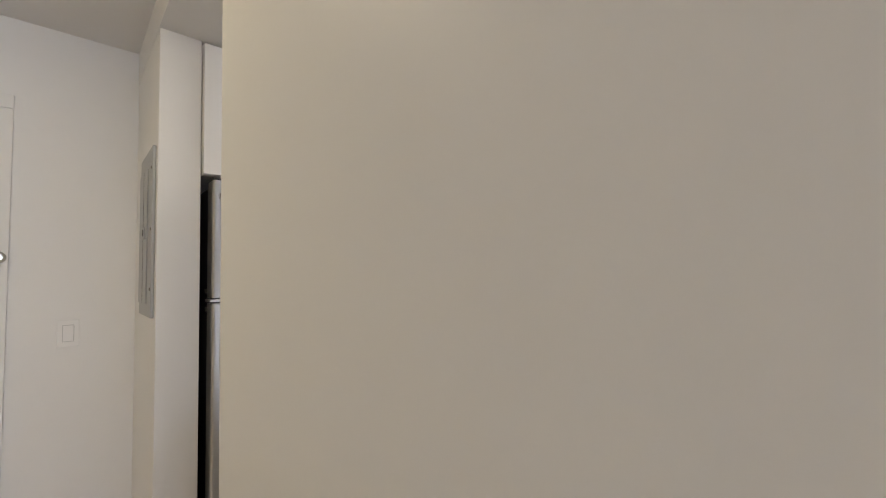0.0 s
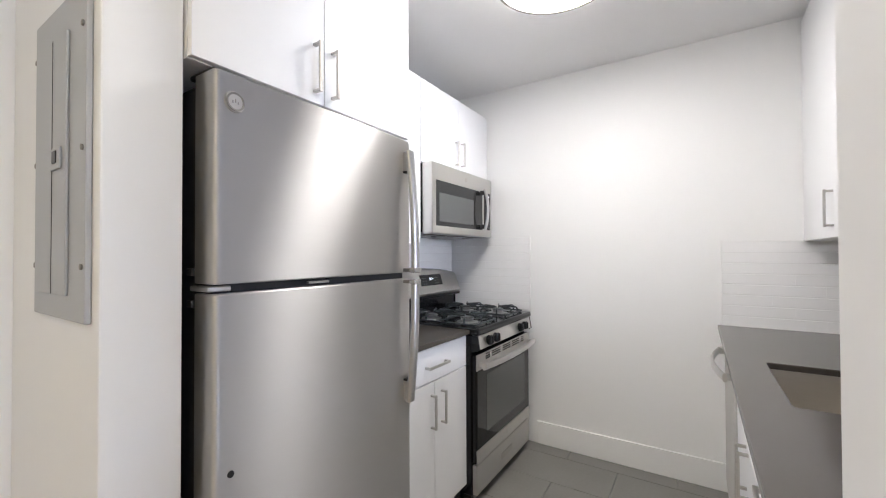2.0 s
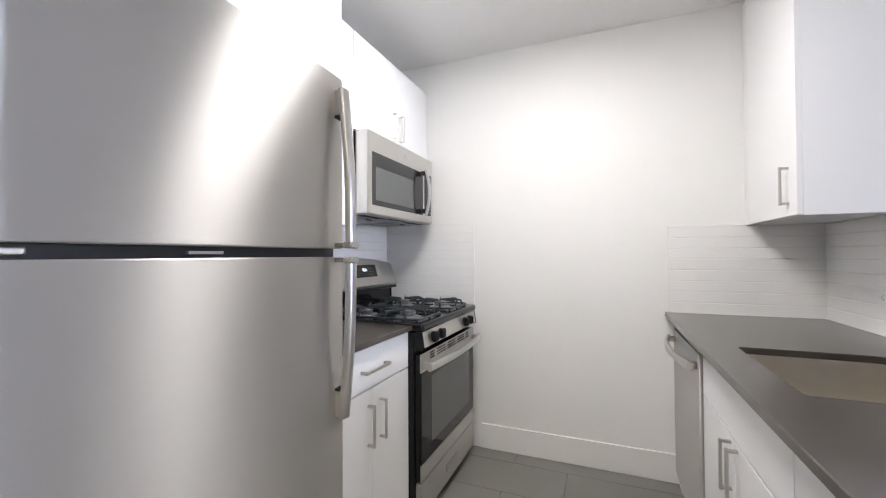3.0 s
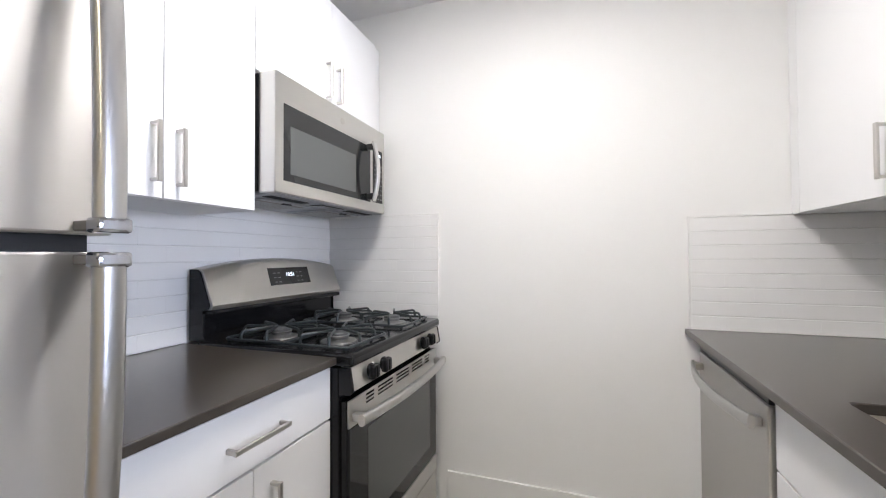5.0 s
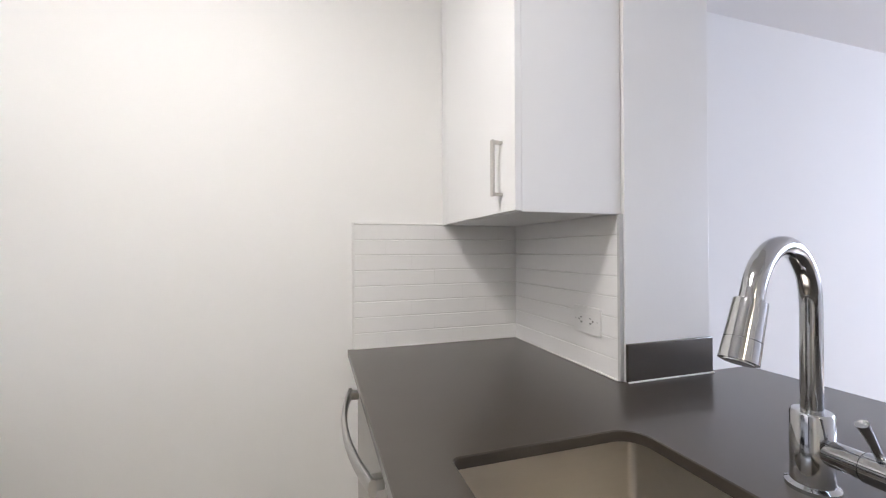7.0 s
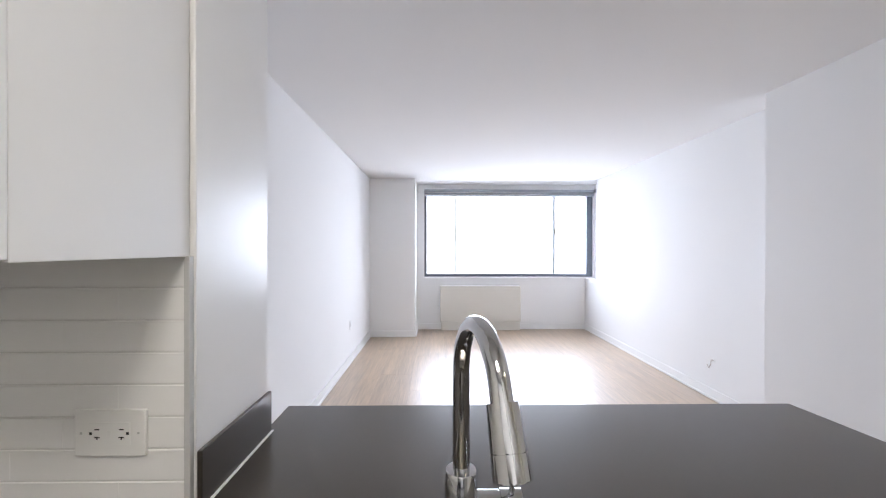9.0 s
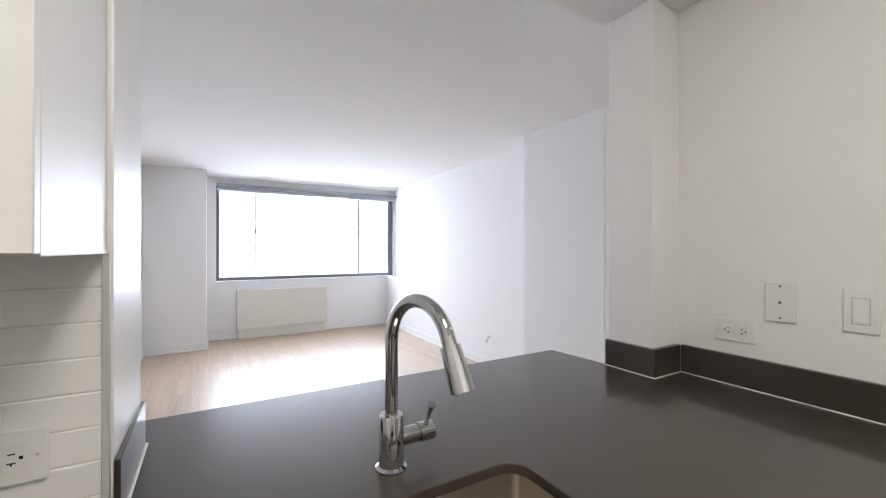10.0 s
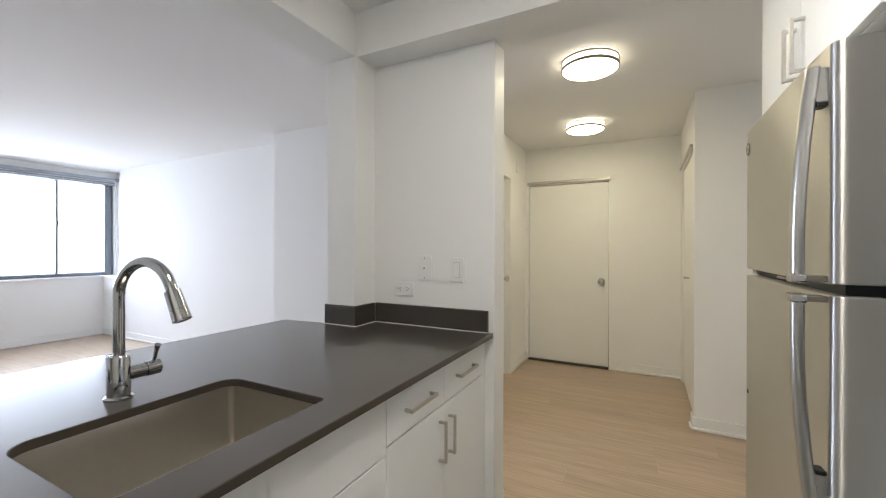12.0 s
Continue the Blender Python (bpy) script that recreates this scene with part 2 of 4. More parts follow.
def solo(name, bm, material, label="", category="", group="", kind="", at=(0, 0, 0)):
    """Links a bmesh as a thing of one mesh."""
    bmesh.ops.translate(bm, verts=bm.verts, vec=-Vector(at))
    shade(bm)
    me = bpy.data.meshes.new(name)
    bm.to_mesh(me)
    bm.free()
    me.materials.append(material)
    ob = new(name, me)
    ob.location = at
    ORIGIN[ob] = Vector(at)
    return tagged(ob, label, category, group, kind)


def structure(name, bm, material, label, category):
    return solo(name, bm, material, label, category, kind="structure")

# ---------------------------------------------------------------- measures of the plan
KC, HC, BEAM = 2.525, 2.46, 2.30          # ceilings of kitchen, of hall and living room, underside of the dropped header
CT = 0.914                                # worktop
WX = 8.47                                 # window wall
SY = -3.58                                # south wall of the living room

# ---------------------------------------------------------------- floors, ceilings, walls
floor = structure("floor", block(-0.2, 8.75, -5.4, 0.2, -0.12, -0.012), FGROUT, "dark subfloor under oak planks and grey tile", "floor")
bm = block(-0.05, 2.44, -2.38, 0.06, KC, KC + 0.1)
structure("ceiling", bm, CEIL, "smooth white painted kitchen ceiling", "ceiling")
bm = bmesh.new()
box(bm, -0.2, 8.75, -5.4, -2.42, HC, HC + 0.12)
box(bm, 2.65, 8.75, -2.42, 0.2, HC, HC + 0.12)
structure("ceiling", bm, CEIL, "smooth white painted ceiling of hall and living room", "ceiling")
# dropped header that closes the kitchen's higher ceiling
bm = bmesh.new()
box(bm, 2.43, 2.65, -2.42, -0.612, BEAM, KC + 0.1)
box(bm, 0.0, 2.43, -2.42, -2.16, BEAM, KC + 0.1)
structure("ceiling_header", bm, WALL, "white painted dropped header round the kitchen", "header")

structure("wall_north", block(-0.15, 2.55, 0, 0.12, -0.1, 2.66), WALL, "warm white painted plaster wall behind the range", "wall")
structure("wall_living_north", block(2.55, 8.75, 0, 0.12, -0.1, 2.66), LWALL, "matt white painted long living room wall with low outlet", "wall")
structure("wall_west", block(-0.15, 0, -2.29, 0, -0.1, 2.66), WALL, "white painted wall behind refrigerator and range", "wall")
structure("wall_fridge_stub", block(0.08, 0.71, -2.418, -2.275, -0.01, HC + 0.02, 0.004), WALL, "white painted wall end beside the refrigerator", "wall")
structure("wall_kitchen_end", block(2.43, 2.735, -0.612, 0.0, -0.01, 2.62, 0.003), SEMI, "white painted wall end between kitchen and living room", "wall")
structure("wall_stub", block(1.733, 2.620, -2.457, -2.318, -0.01, HC + 0.02, 0.006), WALL, "white painted stub wall at the end of the worktop", "wall")
structure("column", block(2.43, 2.617, -2.40, -2.15, -0.01, BEAM + 0.02, 0.004), WALL, "white painted square column at the worktop's end", "column")
structure("wall_peninsula", block(2.46, 2.60, -2.15, -0.6, -0.01, 0.891), WALL, "low white wall under the peninsula worktop", "wall")
# entry recess: a doorway in the west wall
bm = bmesh.new()
box(bm, -0.1, 0.08, -2.90, -2.29, -0.01, HC + 0.02)
box(bm, -0.1, 0.08, -3.95, -3.80, -0.01, HC + 0.02)
box(bm, -0.1, 0.08, -3.80, -2.90, 2.06, HC + 0.02)
structure("wall_entry", bm, WALL, "white painted wall with the entrance door", "wall")
# closet block
bm = bmesh.new()
box(bm, -0.1, 0.785, -4.03, -3.935, -0.01, HC + 0.02)
box(bm, 0.685, 0.785, -4.07, -4.03, -0.01, HC + 0.02)
box(bm, 0.685, 0.785, -5.19, -5.09, -0.01, HC + 0.02)
box(bm, 0.685, 0.785, -5.09, -4.07, 2.08, HC + 0.02)
structure("wall_closet", bm, WALL, "white painted closet wall in the hall", "wall")
structure("wall_closet_back", block(-0.15, -0.1, -5.3, -2.29, -0.1, 2.66), WALL, "white painted wall behind the closet", "wall")
bm = bmesh.new()
box(bm, -0.1, 1.455, -5.3, -5.187, -0.01, HC + 0.02)
box(bm, 2.335, 2.37, -5.3, -5.187, -0.01, HC + 0.02)
box(bm, 1.455, 2.335, -5.3, -5.187, 2.045, HC + 0.02)
structure("wall_south", bm, WALL, "warm white painted end wall of the hall", "wall")
bm = bmesh.new()
box(bm, 2.37, 2.49, -5.3, -4.54, -0.01, HC + 0.02)
box(bm, 2.37, 2.49, -3.72, -3.334, -0.01, HC + 0.02)
box(bm, 2.37, 2.49, -4.54, -3.72, 2.04, HC + 0.02)
structure("wall_east_hall", bm, WALL, "white painted hall wall with a doorway", "wall")
structure("wall_hall_return", block(2.49, 3.545, -3.5, -3.334, -0.01, HC + 0.02), LWALL, "white painted wall between hall and living room", "wall")
structure("wall_living_jog", block(3.545, 4.444, -3.88, -3.33, -0.01, HC + 0.02, 0.003), LWALL, "white painted wall breast in the living room", "wall")
bm = bmesh.new()
box(bm, 4.444, 8.0, -3.88, SY, -0.01, HC + 0.02)
box(bm, 8.0, 8.75, -3.88, SY, -0.01, 0.865)
box(bm, 8.0, 8.75, -3.88, -3.745, 0.865, HC + 0.02)
structure("wall_living_south", bm, LWALL, "white painted long living room wall", "wall")
structure("wall_pier", block(7.89, WX, -0.705, 0.0, -0.01, HC + 0.02, 0.003), LWALL, "white painted corner pier beside the window", "wall")
WY0, WY1, WZ0, WZ1 = -3.72, -0.83, 0.89, 2.355
bm = bmesh.new()
box(bm, WX, WX + 0.2, -3.88, 0.1, -0.01, WZ0)
box(bm, WX, WX + 0.2, -3.88, 0.1, WZ1, HC + 0.02)
box(bm, WX, WX + 0.2, -3.88, WY0, WZ0, WZ1)
box(bm, WX, WX + 0.2, WY1, 0.1, WZ0, WZ1)
structure("wall_window", bm, LWALL, "white painted wall under and round the window", "wall")


def skirting(x0, y0, x1, y1, side, h=0.095, shoe=True):
    """A baseboard along a wall's foot; side: the way into the room."""
    bm = bmesh.new()
    t = 0.013
    nx, ny = side
    e = 0.001
    xs, ys = sorted((x0, x1)), sorted((y0, y1))
    if nx:
        box(bm, x0 + nx * e, x0 + nx * t, ys[0], ys[1], 0.001, h, 0.003)
        if shoe:
            box(bm, x0 + nx * e, x0 + nx * (t + 0.012), ys[0], ys[1], 0.001, 0.022, 0.006)
    else:
        box(bm, xs[0], xs[1], y0 + ny * e, y0 + ny * t, 0.001, h, 0.003)
        if shoe:
            box(bm, xs[0], xs[1], y0 + ny * e, y0 + ny * (t + 0.012), 0.001, 0.022, 0.006)
    return structure("baseboard", bm, TRIM, "white painted wooden baseboard", "baseboard")


skirting(0.70, 0, 1.80, 0, (0, -1), 0.155, False)
skirting(2.735, 0, 7.89, 0, (0, -1))
skirting(7.89, 0, 7.89, -0.705, (-1, 0))
skirting(7.877, -0.705, WX, -0.705, (0, -1))
skirting(WX, -0.705, WX, -1.10, (-1, 0))
skirting(WX, -2.45, WX, SY, (-1, 0))
skirting(4.444, SY, WX, SY, (0, 1))
skirting(4.444, -3.33, 4.444, SY, (1, 0))
skirting(3.545, -3.33, 4.457, -3.33, (0, 1))
skirting(2.37, -3.334, 3.545, -3.334, (0, 1))
skirting(2.37, -3.321, 2.37, -3.66, (-1, 0))
skirting(2.37, -4.60, 2.37, -5.187, (-1, 0))
skirting(0.785, -5.187, 1.40, -5.187, (0, 1))
skirting(0.08, -3.935, 0.798, -3.935, (0, 1))
skirting(0.785, -3.935, 0.785, -4.03, (1, 0))
skirting(0.08, -2.418, 0.08, -2.84, (1, 0))
skirting(0.08, -2.418, 0.71, -2.418, (0, -1))
skirting(1.733, -2.457, 2.63, -2.457, (0, -1))

# ---------------------------------------------------------------- window
win = structure("window_1", block(WX + 0.06, WX + 0.14, WY0 + 0.04, WY1 - 0.04, WZ0, WZ0 + 0.05), ALU, "wide dark grey aluminium window, bright overcast outside", "window")
for y0, y1, z0, z1 in ((WY0, WY0 + 0.10, WZ0, WZ1), (WY1 - 0.04, WY1, WZ0, WZ1), (WY0 + 0.10, WY1 - 0.04, WZ1 - 0.09, WZ1)):
    part("window_frame", block(WX + 0.05, WX + 0.14, y0, y1, z0, z1, 0.004), ALU, win)
for y in (-3.06,):
    part("mullion", block(WX + 0.055, WX + 0.12, y - 0.012, y + 0.012, WZ0 + 0.05, WZ1 - 0.09, 0.003), ALU, win)
part("mullion", block(WX + 0.085, WX + 0.12, -1.378, -1.362, WZ0 + 0.05, WZ1 - 0.09, 0.003), ALU, win)
for y in (-3.06, -1.37):
    part("latch", block(WX + 0.03, WX + 0.055, y - 0.012, y + 0.012, 1.63, 1.69, 0.004), PLASTIC, win)
for y0, y1 in ((WY0 + 0.10, -3.078), (-3.042, -1.378), (-1.362, WY1 - 0.04)):
    g = part("pane", block(WX + 0.095, WX + 0.101, y0, y1, WZ0 + 0.05, WZ1 - 0.09), GLASS, win)
    g.visible_shadow = False
part("window_sill", block(WX - 0.03, WX + 0.05, WY0 + 0.001, WY1 - 0.001, WZ0 - 0.03, WZ0 - 0.002, 0.004), TRIM, win)
blind = thing("window_blind", (WX - 0.04, -2.2, 2.36), "raised slatted blind with grey headrail above the window", "blind")
part("headrail", block(WX - 0.055, WX - 0.002, WY0 + 0.002, WY1 - 0.002, 2.326, 2.372, 0.004), BLINDG, blind)
part("return_rail", block(8.09, WX - 0.056, WY0 - 0.022, WY0 + 0.012, 2.322, 2.374, 0.004), BLINDG, blind)
for i in range(6):
    z = 2.264 + i * 0.0102
    part("slat", block(WX - 0.050, WX - 0.004, WY0 + 0.005, WY1 - 0.005, z, z + 0.0062, 0.001, 1), TRIM if i % 3 == 2 else BLINDG, blind)
for y in (-3.1, -1.5):
    part("ladder_cord", block(WX - 0.053, WX - 0.051, y, y + 0.006, 2.262, 2.326), TRIM, blind)
structure("backdrop", block(30, 30.1, -30, 26, -14, 24), BACK, "bright overcast distance outside the window", "backdrop")
rad = thing("radiator_cover", (8.40, -1.78, 0), "white enamelled metal convector cover under the window", "radiator")
part("cabinet", block(8.34, WX - 0.002, -2.45, -1.10, 0.150, 0.742, 0.008), RADP, rad)
part("kickplate", block(8.362, WX - 0.002, -2.44, -1.12, 0.0, 0.146, 0.004), RADP, rad)
part("top_grille", block(8.35, WX - 0.02, -2.43, -1.12, 0.743, 0.748, 0.001), PLATE, rad)


# ---------------------------------------------------------------- doors
def casing(bm_parent, axis, a0, a1, top, face, way, w=0.06, t=0.016, head=True):
    """Door trim on a wall's face; axis: the way along the wall."""
    for lo, hi, z0, z1 in ((a0 - w, a0, 0, top), (a1, a1 + w, 0, top)) + (((a0 - w, a1 + w, top, top + w),) if head else ()):
        f0, f1 = face + way * 0.001, face + way * t
        b = block(lo, hi, f0, f1, z0 + 0.001, z1, 0.003) if axis == "x" else block(f0, f1, lo, hi, z0 + 0.001, z1, 0.003)
        part("door_trim", b, TRIM, bm_parent)


def knob(parent, at, axis, way):
    c = Vector(at)
    bm = bmesh.new()
    prof = [(0.0, 0.0), (0.033, 0.0), (0.033, 0.006), (0.012, 0.010), (0.011, 0.030), (0.026, 0.040), (0.030, 0.052), (0.026, 0.066), (0.0, 0.070)]
    lathe(bm, [(r, way * h) for r, h in prof], c, 24, axis)
    part("door_knob", bm, NICKEL, parent, "satin nickel knob")


d1 = structure("door_1", block(1.462, 2.328, -5.245, -5.205, 0.022, 2.04, 0.002), DOORP, "closed flush cream painted hall door", "door")
knob(d1, (1.53, -5.205, 0.955), "y", 1)
part("door_head_strip", block(1.44, 2.345, -5.186, -5.160, 2.055, 2.085, 0.004), NICKEL, d1, "narrow beige metal strip above the door")
part("threshold", block(1.456, 2.334, -5.24, -5.17, 0.001, 0.018, 0.004), RUBBER, d1, "dark threshold strip")
d2 = structure("door_2", block(0.735, 0.765, -4.578, -4.075, 0.015, 2.075, 0.002), DOORP, "closed white double closet doors in the hall", "door")
part("door_leaf", block(0.735, 0.765, -5.085, -4.584, 0.015, 2.075, 0.002), DOORP, d2)
part("door_head_strip", block(0.786, 0.806, -5.10, -4.06, 2.082, 2.105, 0.004), NICKEL, d2)
for y in (-4.62, -4.54):
    bm = bmesh.new()
    tube(bm, [(0.765, y, 1.06), (0.80, y, 1.06)], 0.006, 10)
    tube(bm, [(0.80, y - 0.03, 1.06), (0.80, y + 0.03, 1.06)], 0.007, 10)
    part("door_handle", bm, NICKEL, d2, "small nickel pull")
d3 = structure("door_3", block(2.42, 2.455, -4.535, -3.725, 0.015, 2.035, 0.002), DOORP, "closed white painted door in the hall's side wall", "door")
casing(d3, "y", -4.54, -3.72, 2.04, 2.37, -1)
knob(d3, (2.42, -4.47, 1.0), "x", -1)
d4 = structure("door_4", block(0.0, 0.042, -3.795, -2.905, 0.015, 2.055, 0.002), DOORP, "closed white entrance door with a safety chain", "door")
casing(d4, "y", -3.80, -2.90, 2.06, 0.08, 1)
bm = bmesh.new()
lathe(bm, [(0.0, 0.0), (0.026, 0.0), (0.026, 0.012), (0.018, 0.02), (0.0, 0.022)], (0.097, -2.872, 1.43), 20, "x")
for i in range(9):
    tube(bm, [(0.104 + 0.004 * (i % 2), -2.872 + 0.006 * math.sin(i), 1.41 - i * 0.014), (0.104 - 0.004 * (i % 2), -2.872 - 0.004, 1.398 - i * 0.014)], 0.005, 8)
part("door_chain", bm, NICKEL, d4, "steel safety chain")

# ---------------------------------------------------------------- worktops and splashbacks
bm = bmesh.new()
rx0, rx1, ry0, ry1, rr = 1.856, 2.243, -1.338, -0.838, 0.045
W = 1.740


def sink_outline(rb, rf):
    pts = []
    for cx, cy, a0, r in ((rx1, ry1, 0, rb), (rx0, ry1, 90, rf), (rx0, ry0, 180, rf), (rx1, ry0, 270, rb)):
        cx, cy = cx + (-r if a0 in (0, 270) else r), cy + (-r if a0 in (0, 90) else r)
        for k in range(7):
            a = radians(a0 + 15 * k)
            pts.append((cx + r * math.cos(a), cy + r * math.sin(a)))
    return pts


def inset(poly, d):
    """The outline moved inwards by d, for a counter-clockwise one."""
    out, k = [], len(poly)
    for i in range(k):
        p, a, b = Vector(poly[i]), Vector(poly[i - 1]), Vector(poly[(i + 1) % k])
        u, v = (p - a).normalized(), (b - p).normalized()
        n, m = Vector((-u.y, u.x)), Vector((-v.y, v.x))
        w = n + m
        out.append(tuple(p + w * (d / max(0.2, w.dot(n)))))
    return out


def slab_with_hole(bm, outer_n, outer_s, inner, ym, z0, z1, e=0.002):
    """A plate with one hole and eased edges, made of two halves that meet at y = ym. All outlines run counter-clockwise."""
    xl, xr = outer_s[0][0], outer_n[0][0]
    half = len(inner) // 2
    outer = [(xr, ym)] + outer_n + [(xl, ym)] + outer_s
    hole = [(rx1, ym)] + inner[:half] + [(rx0, ym)] + inner[half:]
    a, b = 1 + len(outer_n), 1 + half
    def loop(poly, z):
        return [bm.verts.new((x, y, z)) for x, y in poly]
    o2, o1, o0 = loop(inset(outer, e), z1), loop(outer, z1 - e), loop(outer, z0)
    i2, i1, i0 = loop(inset(hole, -e), z1), loop(hole, z1 - e), loop(hole, z0)
    for o, h in ((o2, i2), (o0, i0)):
        bm.faces.new(o[:a + 1] + h[:b + 1][::-1])
        bm.faces.new(o[a:] + o[:1] + h[:1] + h[b:][::-1])
    for p, q in ((o2, o1), (o1, o0), (i2, i1), (i1, i0)):
        for k in range(len(p)):
            n = (k + 1) % len(p)
            bm.faces.new((p[k], p[n], q[n], q[k]))
    bmesh.ops.recalc_face_normals(bm, faces=bm.faces)
    return bm


slab_with_hole(bm, [(2.90, -0.603), (2.428, -0.603), (2.428, -0.003), (W, -0.003)],
               [(W, -2.316), (2.428, -2.316), (2.428, -2.147), (2.614, -2.147), (2.90, -2.118)],
               sink_outline(0.05, 0.014), -1.088, CT - 0.022, CT)
solo("worktop", bm, QUARTZ, "dark brown-grey polished quartz peninsula worktop with sink cutout", "worktop", at=(2.3, -1.2, CT - 0.022))
solo("worktop", block(0.002, 0.64, -1.545, -0.862, CT - 0.022, CT, 0.003), QUARTZ, "dark brown-grey quartz worktop beside the range", "worktop", at=(0.3, -1.2, CT - 0.022))

up = thing("upstand", (2.5, -2.2, CT), "low dark quartz upstand round column and stub wall", "upstand")
h = CT + 0.104
part("upstand_strip", block(1.762, 2.412, -2.317, -2.298, CT + 0.001, h, 0.002), QUARTZ, up)
part("upstand_strip", block(2.411, 2.429, -2.297, -2.148, CT + 0.001, h, 0.002), QUARTZ, up)
part("upstand_strip", block(2.411, 2.617, -2.1475, -2.130, CT + 0.001, h, 0.002), QUARTZ, up)
up2 = thing("upstand", (2.58, -0.61, CT), "low dark quartz upstand at the wall's end", "upstand")
part("upstand_strip", block(2.431, 2.735, -0.622, -0.6125, CT + 0.001, h, 0.002), QUARTZ, up2)
ck = thing("sealant_bead", (2.4, -1.2, CT), "thin white sealant bead along the worktop", "sealant")
for x0, x1, y0, y1 in ((1.762, 2.41, -2.2985, -2.294), (2.406, 2.411, -2.296, -2.13), (2.406, 2.617, -2.131, -2.126), (2.43, 2.735, -0.6275, -0.6215), (2.4125, 2.4192, -0.60, -0.012), (1.764, 2.412, -0.0175, -0.0108)):
    part("bead", block(x0, x1, y0, y1, CT + 0.0005, CT + 0.004, 0.001, 1), CAULK, ck)


# ---------------------------------------------------------------- sink and tap
sk = thing("sink", (2.05, -1.09, 0.69), "undermounted brushed steel kitchen sink with rounded corners", "sink")
out = sink_outline(0.016, 0.016)
def ring(inset, z):
    cx, cy = (rx0 + rx1) / 2, (ry0 + ry1) / 2
    sx, sy = (rx1 - rx0) / 2, (ry1 - ry0) / 2
    return [(cx + (x - cx) * (1 - inset / sx), cy + (y - cy) * (1 - inset / sy), z) for x, y in out]


bm = bmesh.new()
levels = [ring(-0.025, CT - 0.0235), ring(-0.004, CT - 0.0235), ring(-0.002, CT - 0.05), ring(0.002, 0.716), ring(0.004, 0.708), ring(0.010, 0.701), ring(0.018, 0.698), ring(0.10, 0.693), ring(0.17, 0.688)]
rows = [[bm.verts.new(p) for p in r] for r in levels]
for a, b in zip(rows, rows[1:]):
    for i in range(len(a)):
        q = (i + 1) % len(a)
        f = bm.faces.new((a[i], a[q], b[q], b[i]))
        f.smooth = True
bm.faces.new(rows[-1])
bmesh.ops.recalc_face_normals(bm, faces=bm.faces)
bowl = part("bowl", bm, SINK, sk)
bmod = bowl.modifiers.new("sheet", "SOLIDIFY")
bmod.thickness, bmod.offset = 0.0015, 1
bm = bmesh.new()
lathe(bm, [(0.0, 0.689), (0.045, 0.689), (0.056, 0.693), (0.056, 0.689)], (2.05, -1.09, 0), 32)
part("drain", bm, CHROME, sk)

FX, FY = 2.346, -1.086
tap = thing("kitchen_tap", (FX, FY, CT), "polished chrome gooseneck kitchen tap with pull-down head", "tap")
bm = bmesh.new()
lathe(bm, [(0.0, 0.0), (0.033, 0.0), (0.033, 0.006), (0.0265, 0.010), (0.0265, 0.112), (0.024, 0.116), (0.0, 0.117)], (FX, FY, CT), 40)
part("body", bm, CHROME, tap)
bm = bmesh.new()
R = 0.0915
ZA = 1.292 - 0.0138 - R
pts = [(FX, FY, CT + 0.11), (FX, FY, 1.08)] + [(FX - (R - R * math.cos(radians(a))) * 0.980, FY - (R - R * math.cos(radians(a))) * 0.20, ZA + R * math.sin(radians(a))) for a in range(0, 167, 8)]
pts.append(tuple(Vector(pts[-1]) + (Vector(pts[-1]) - Vector(pts[-2])).normalized() * 0.014))
tube(bm, pts, 0.0138, 20)
part("spout", bm, CHROME, tap)
p, q = Vector(pts[-1]), (Vector(pts[-1]) - Vector(pts[-2])).normalized()
bm = bmesh.new()
tube(bm, [p - q * 0.001, p + q * 0.050], [0.0190, 0.0208], 28)
tube(bm, [p + q * 0.048, p + q * 0.053], 0.0196, 28)
tube(bm, [p + q * 0.0515, p + q * 0.078], [0.0211, 0.0222], 28)
tube(bm, [p + q * 0.077, p + q * 0.080], 0.0175, 28)
part("spray_head", bm, CHROME, tap)
bm = bmesh.new()
tube(bm, [(FX, FY - 0.02, 0.976), (FX, FY - 0.060, 0.976)], 0.0185, 28)
tube(bm, [(FX, FY - 0.058, 0.976), (FX, FY - 0.064, 0.976)], 0.0172, 28)
tube(bm, [(FX, FY - 0.063, 0.976), (FX, FY - 0.097, 0.976)], 0.0205, 28)
part("valve", bm, CHROME, tap)
bm = bmesh.new()
tube(bm, [(FX - 0.008, FY - 0.080, 0.998), (FX - 0.022, FY - 0.078, 1.022), (FX - 0.037, FY - 0.076, 1.046)], [0.005, 0.0055, 0.0075], 14)
part("lever", bm, CHROME, tap)


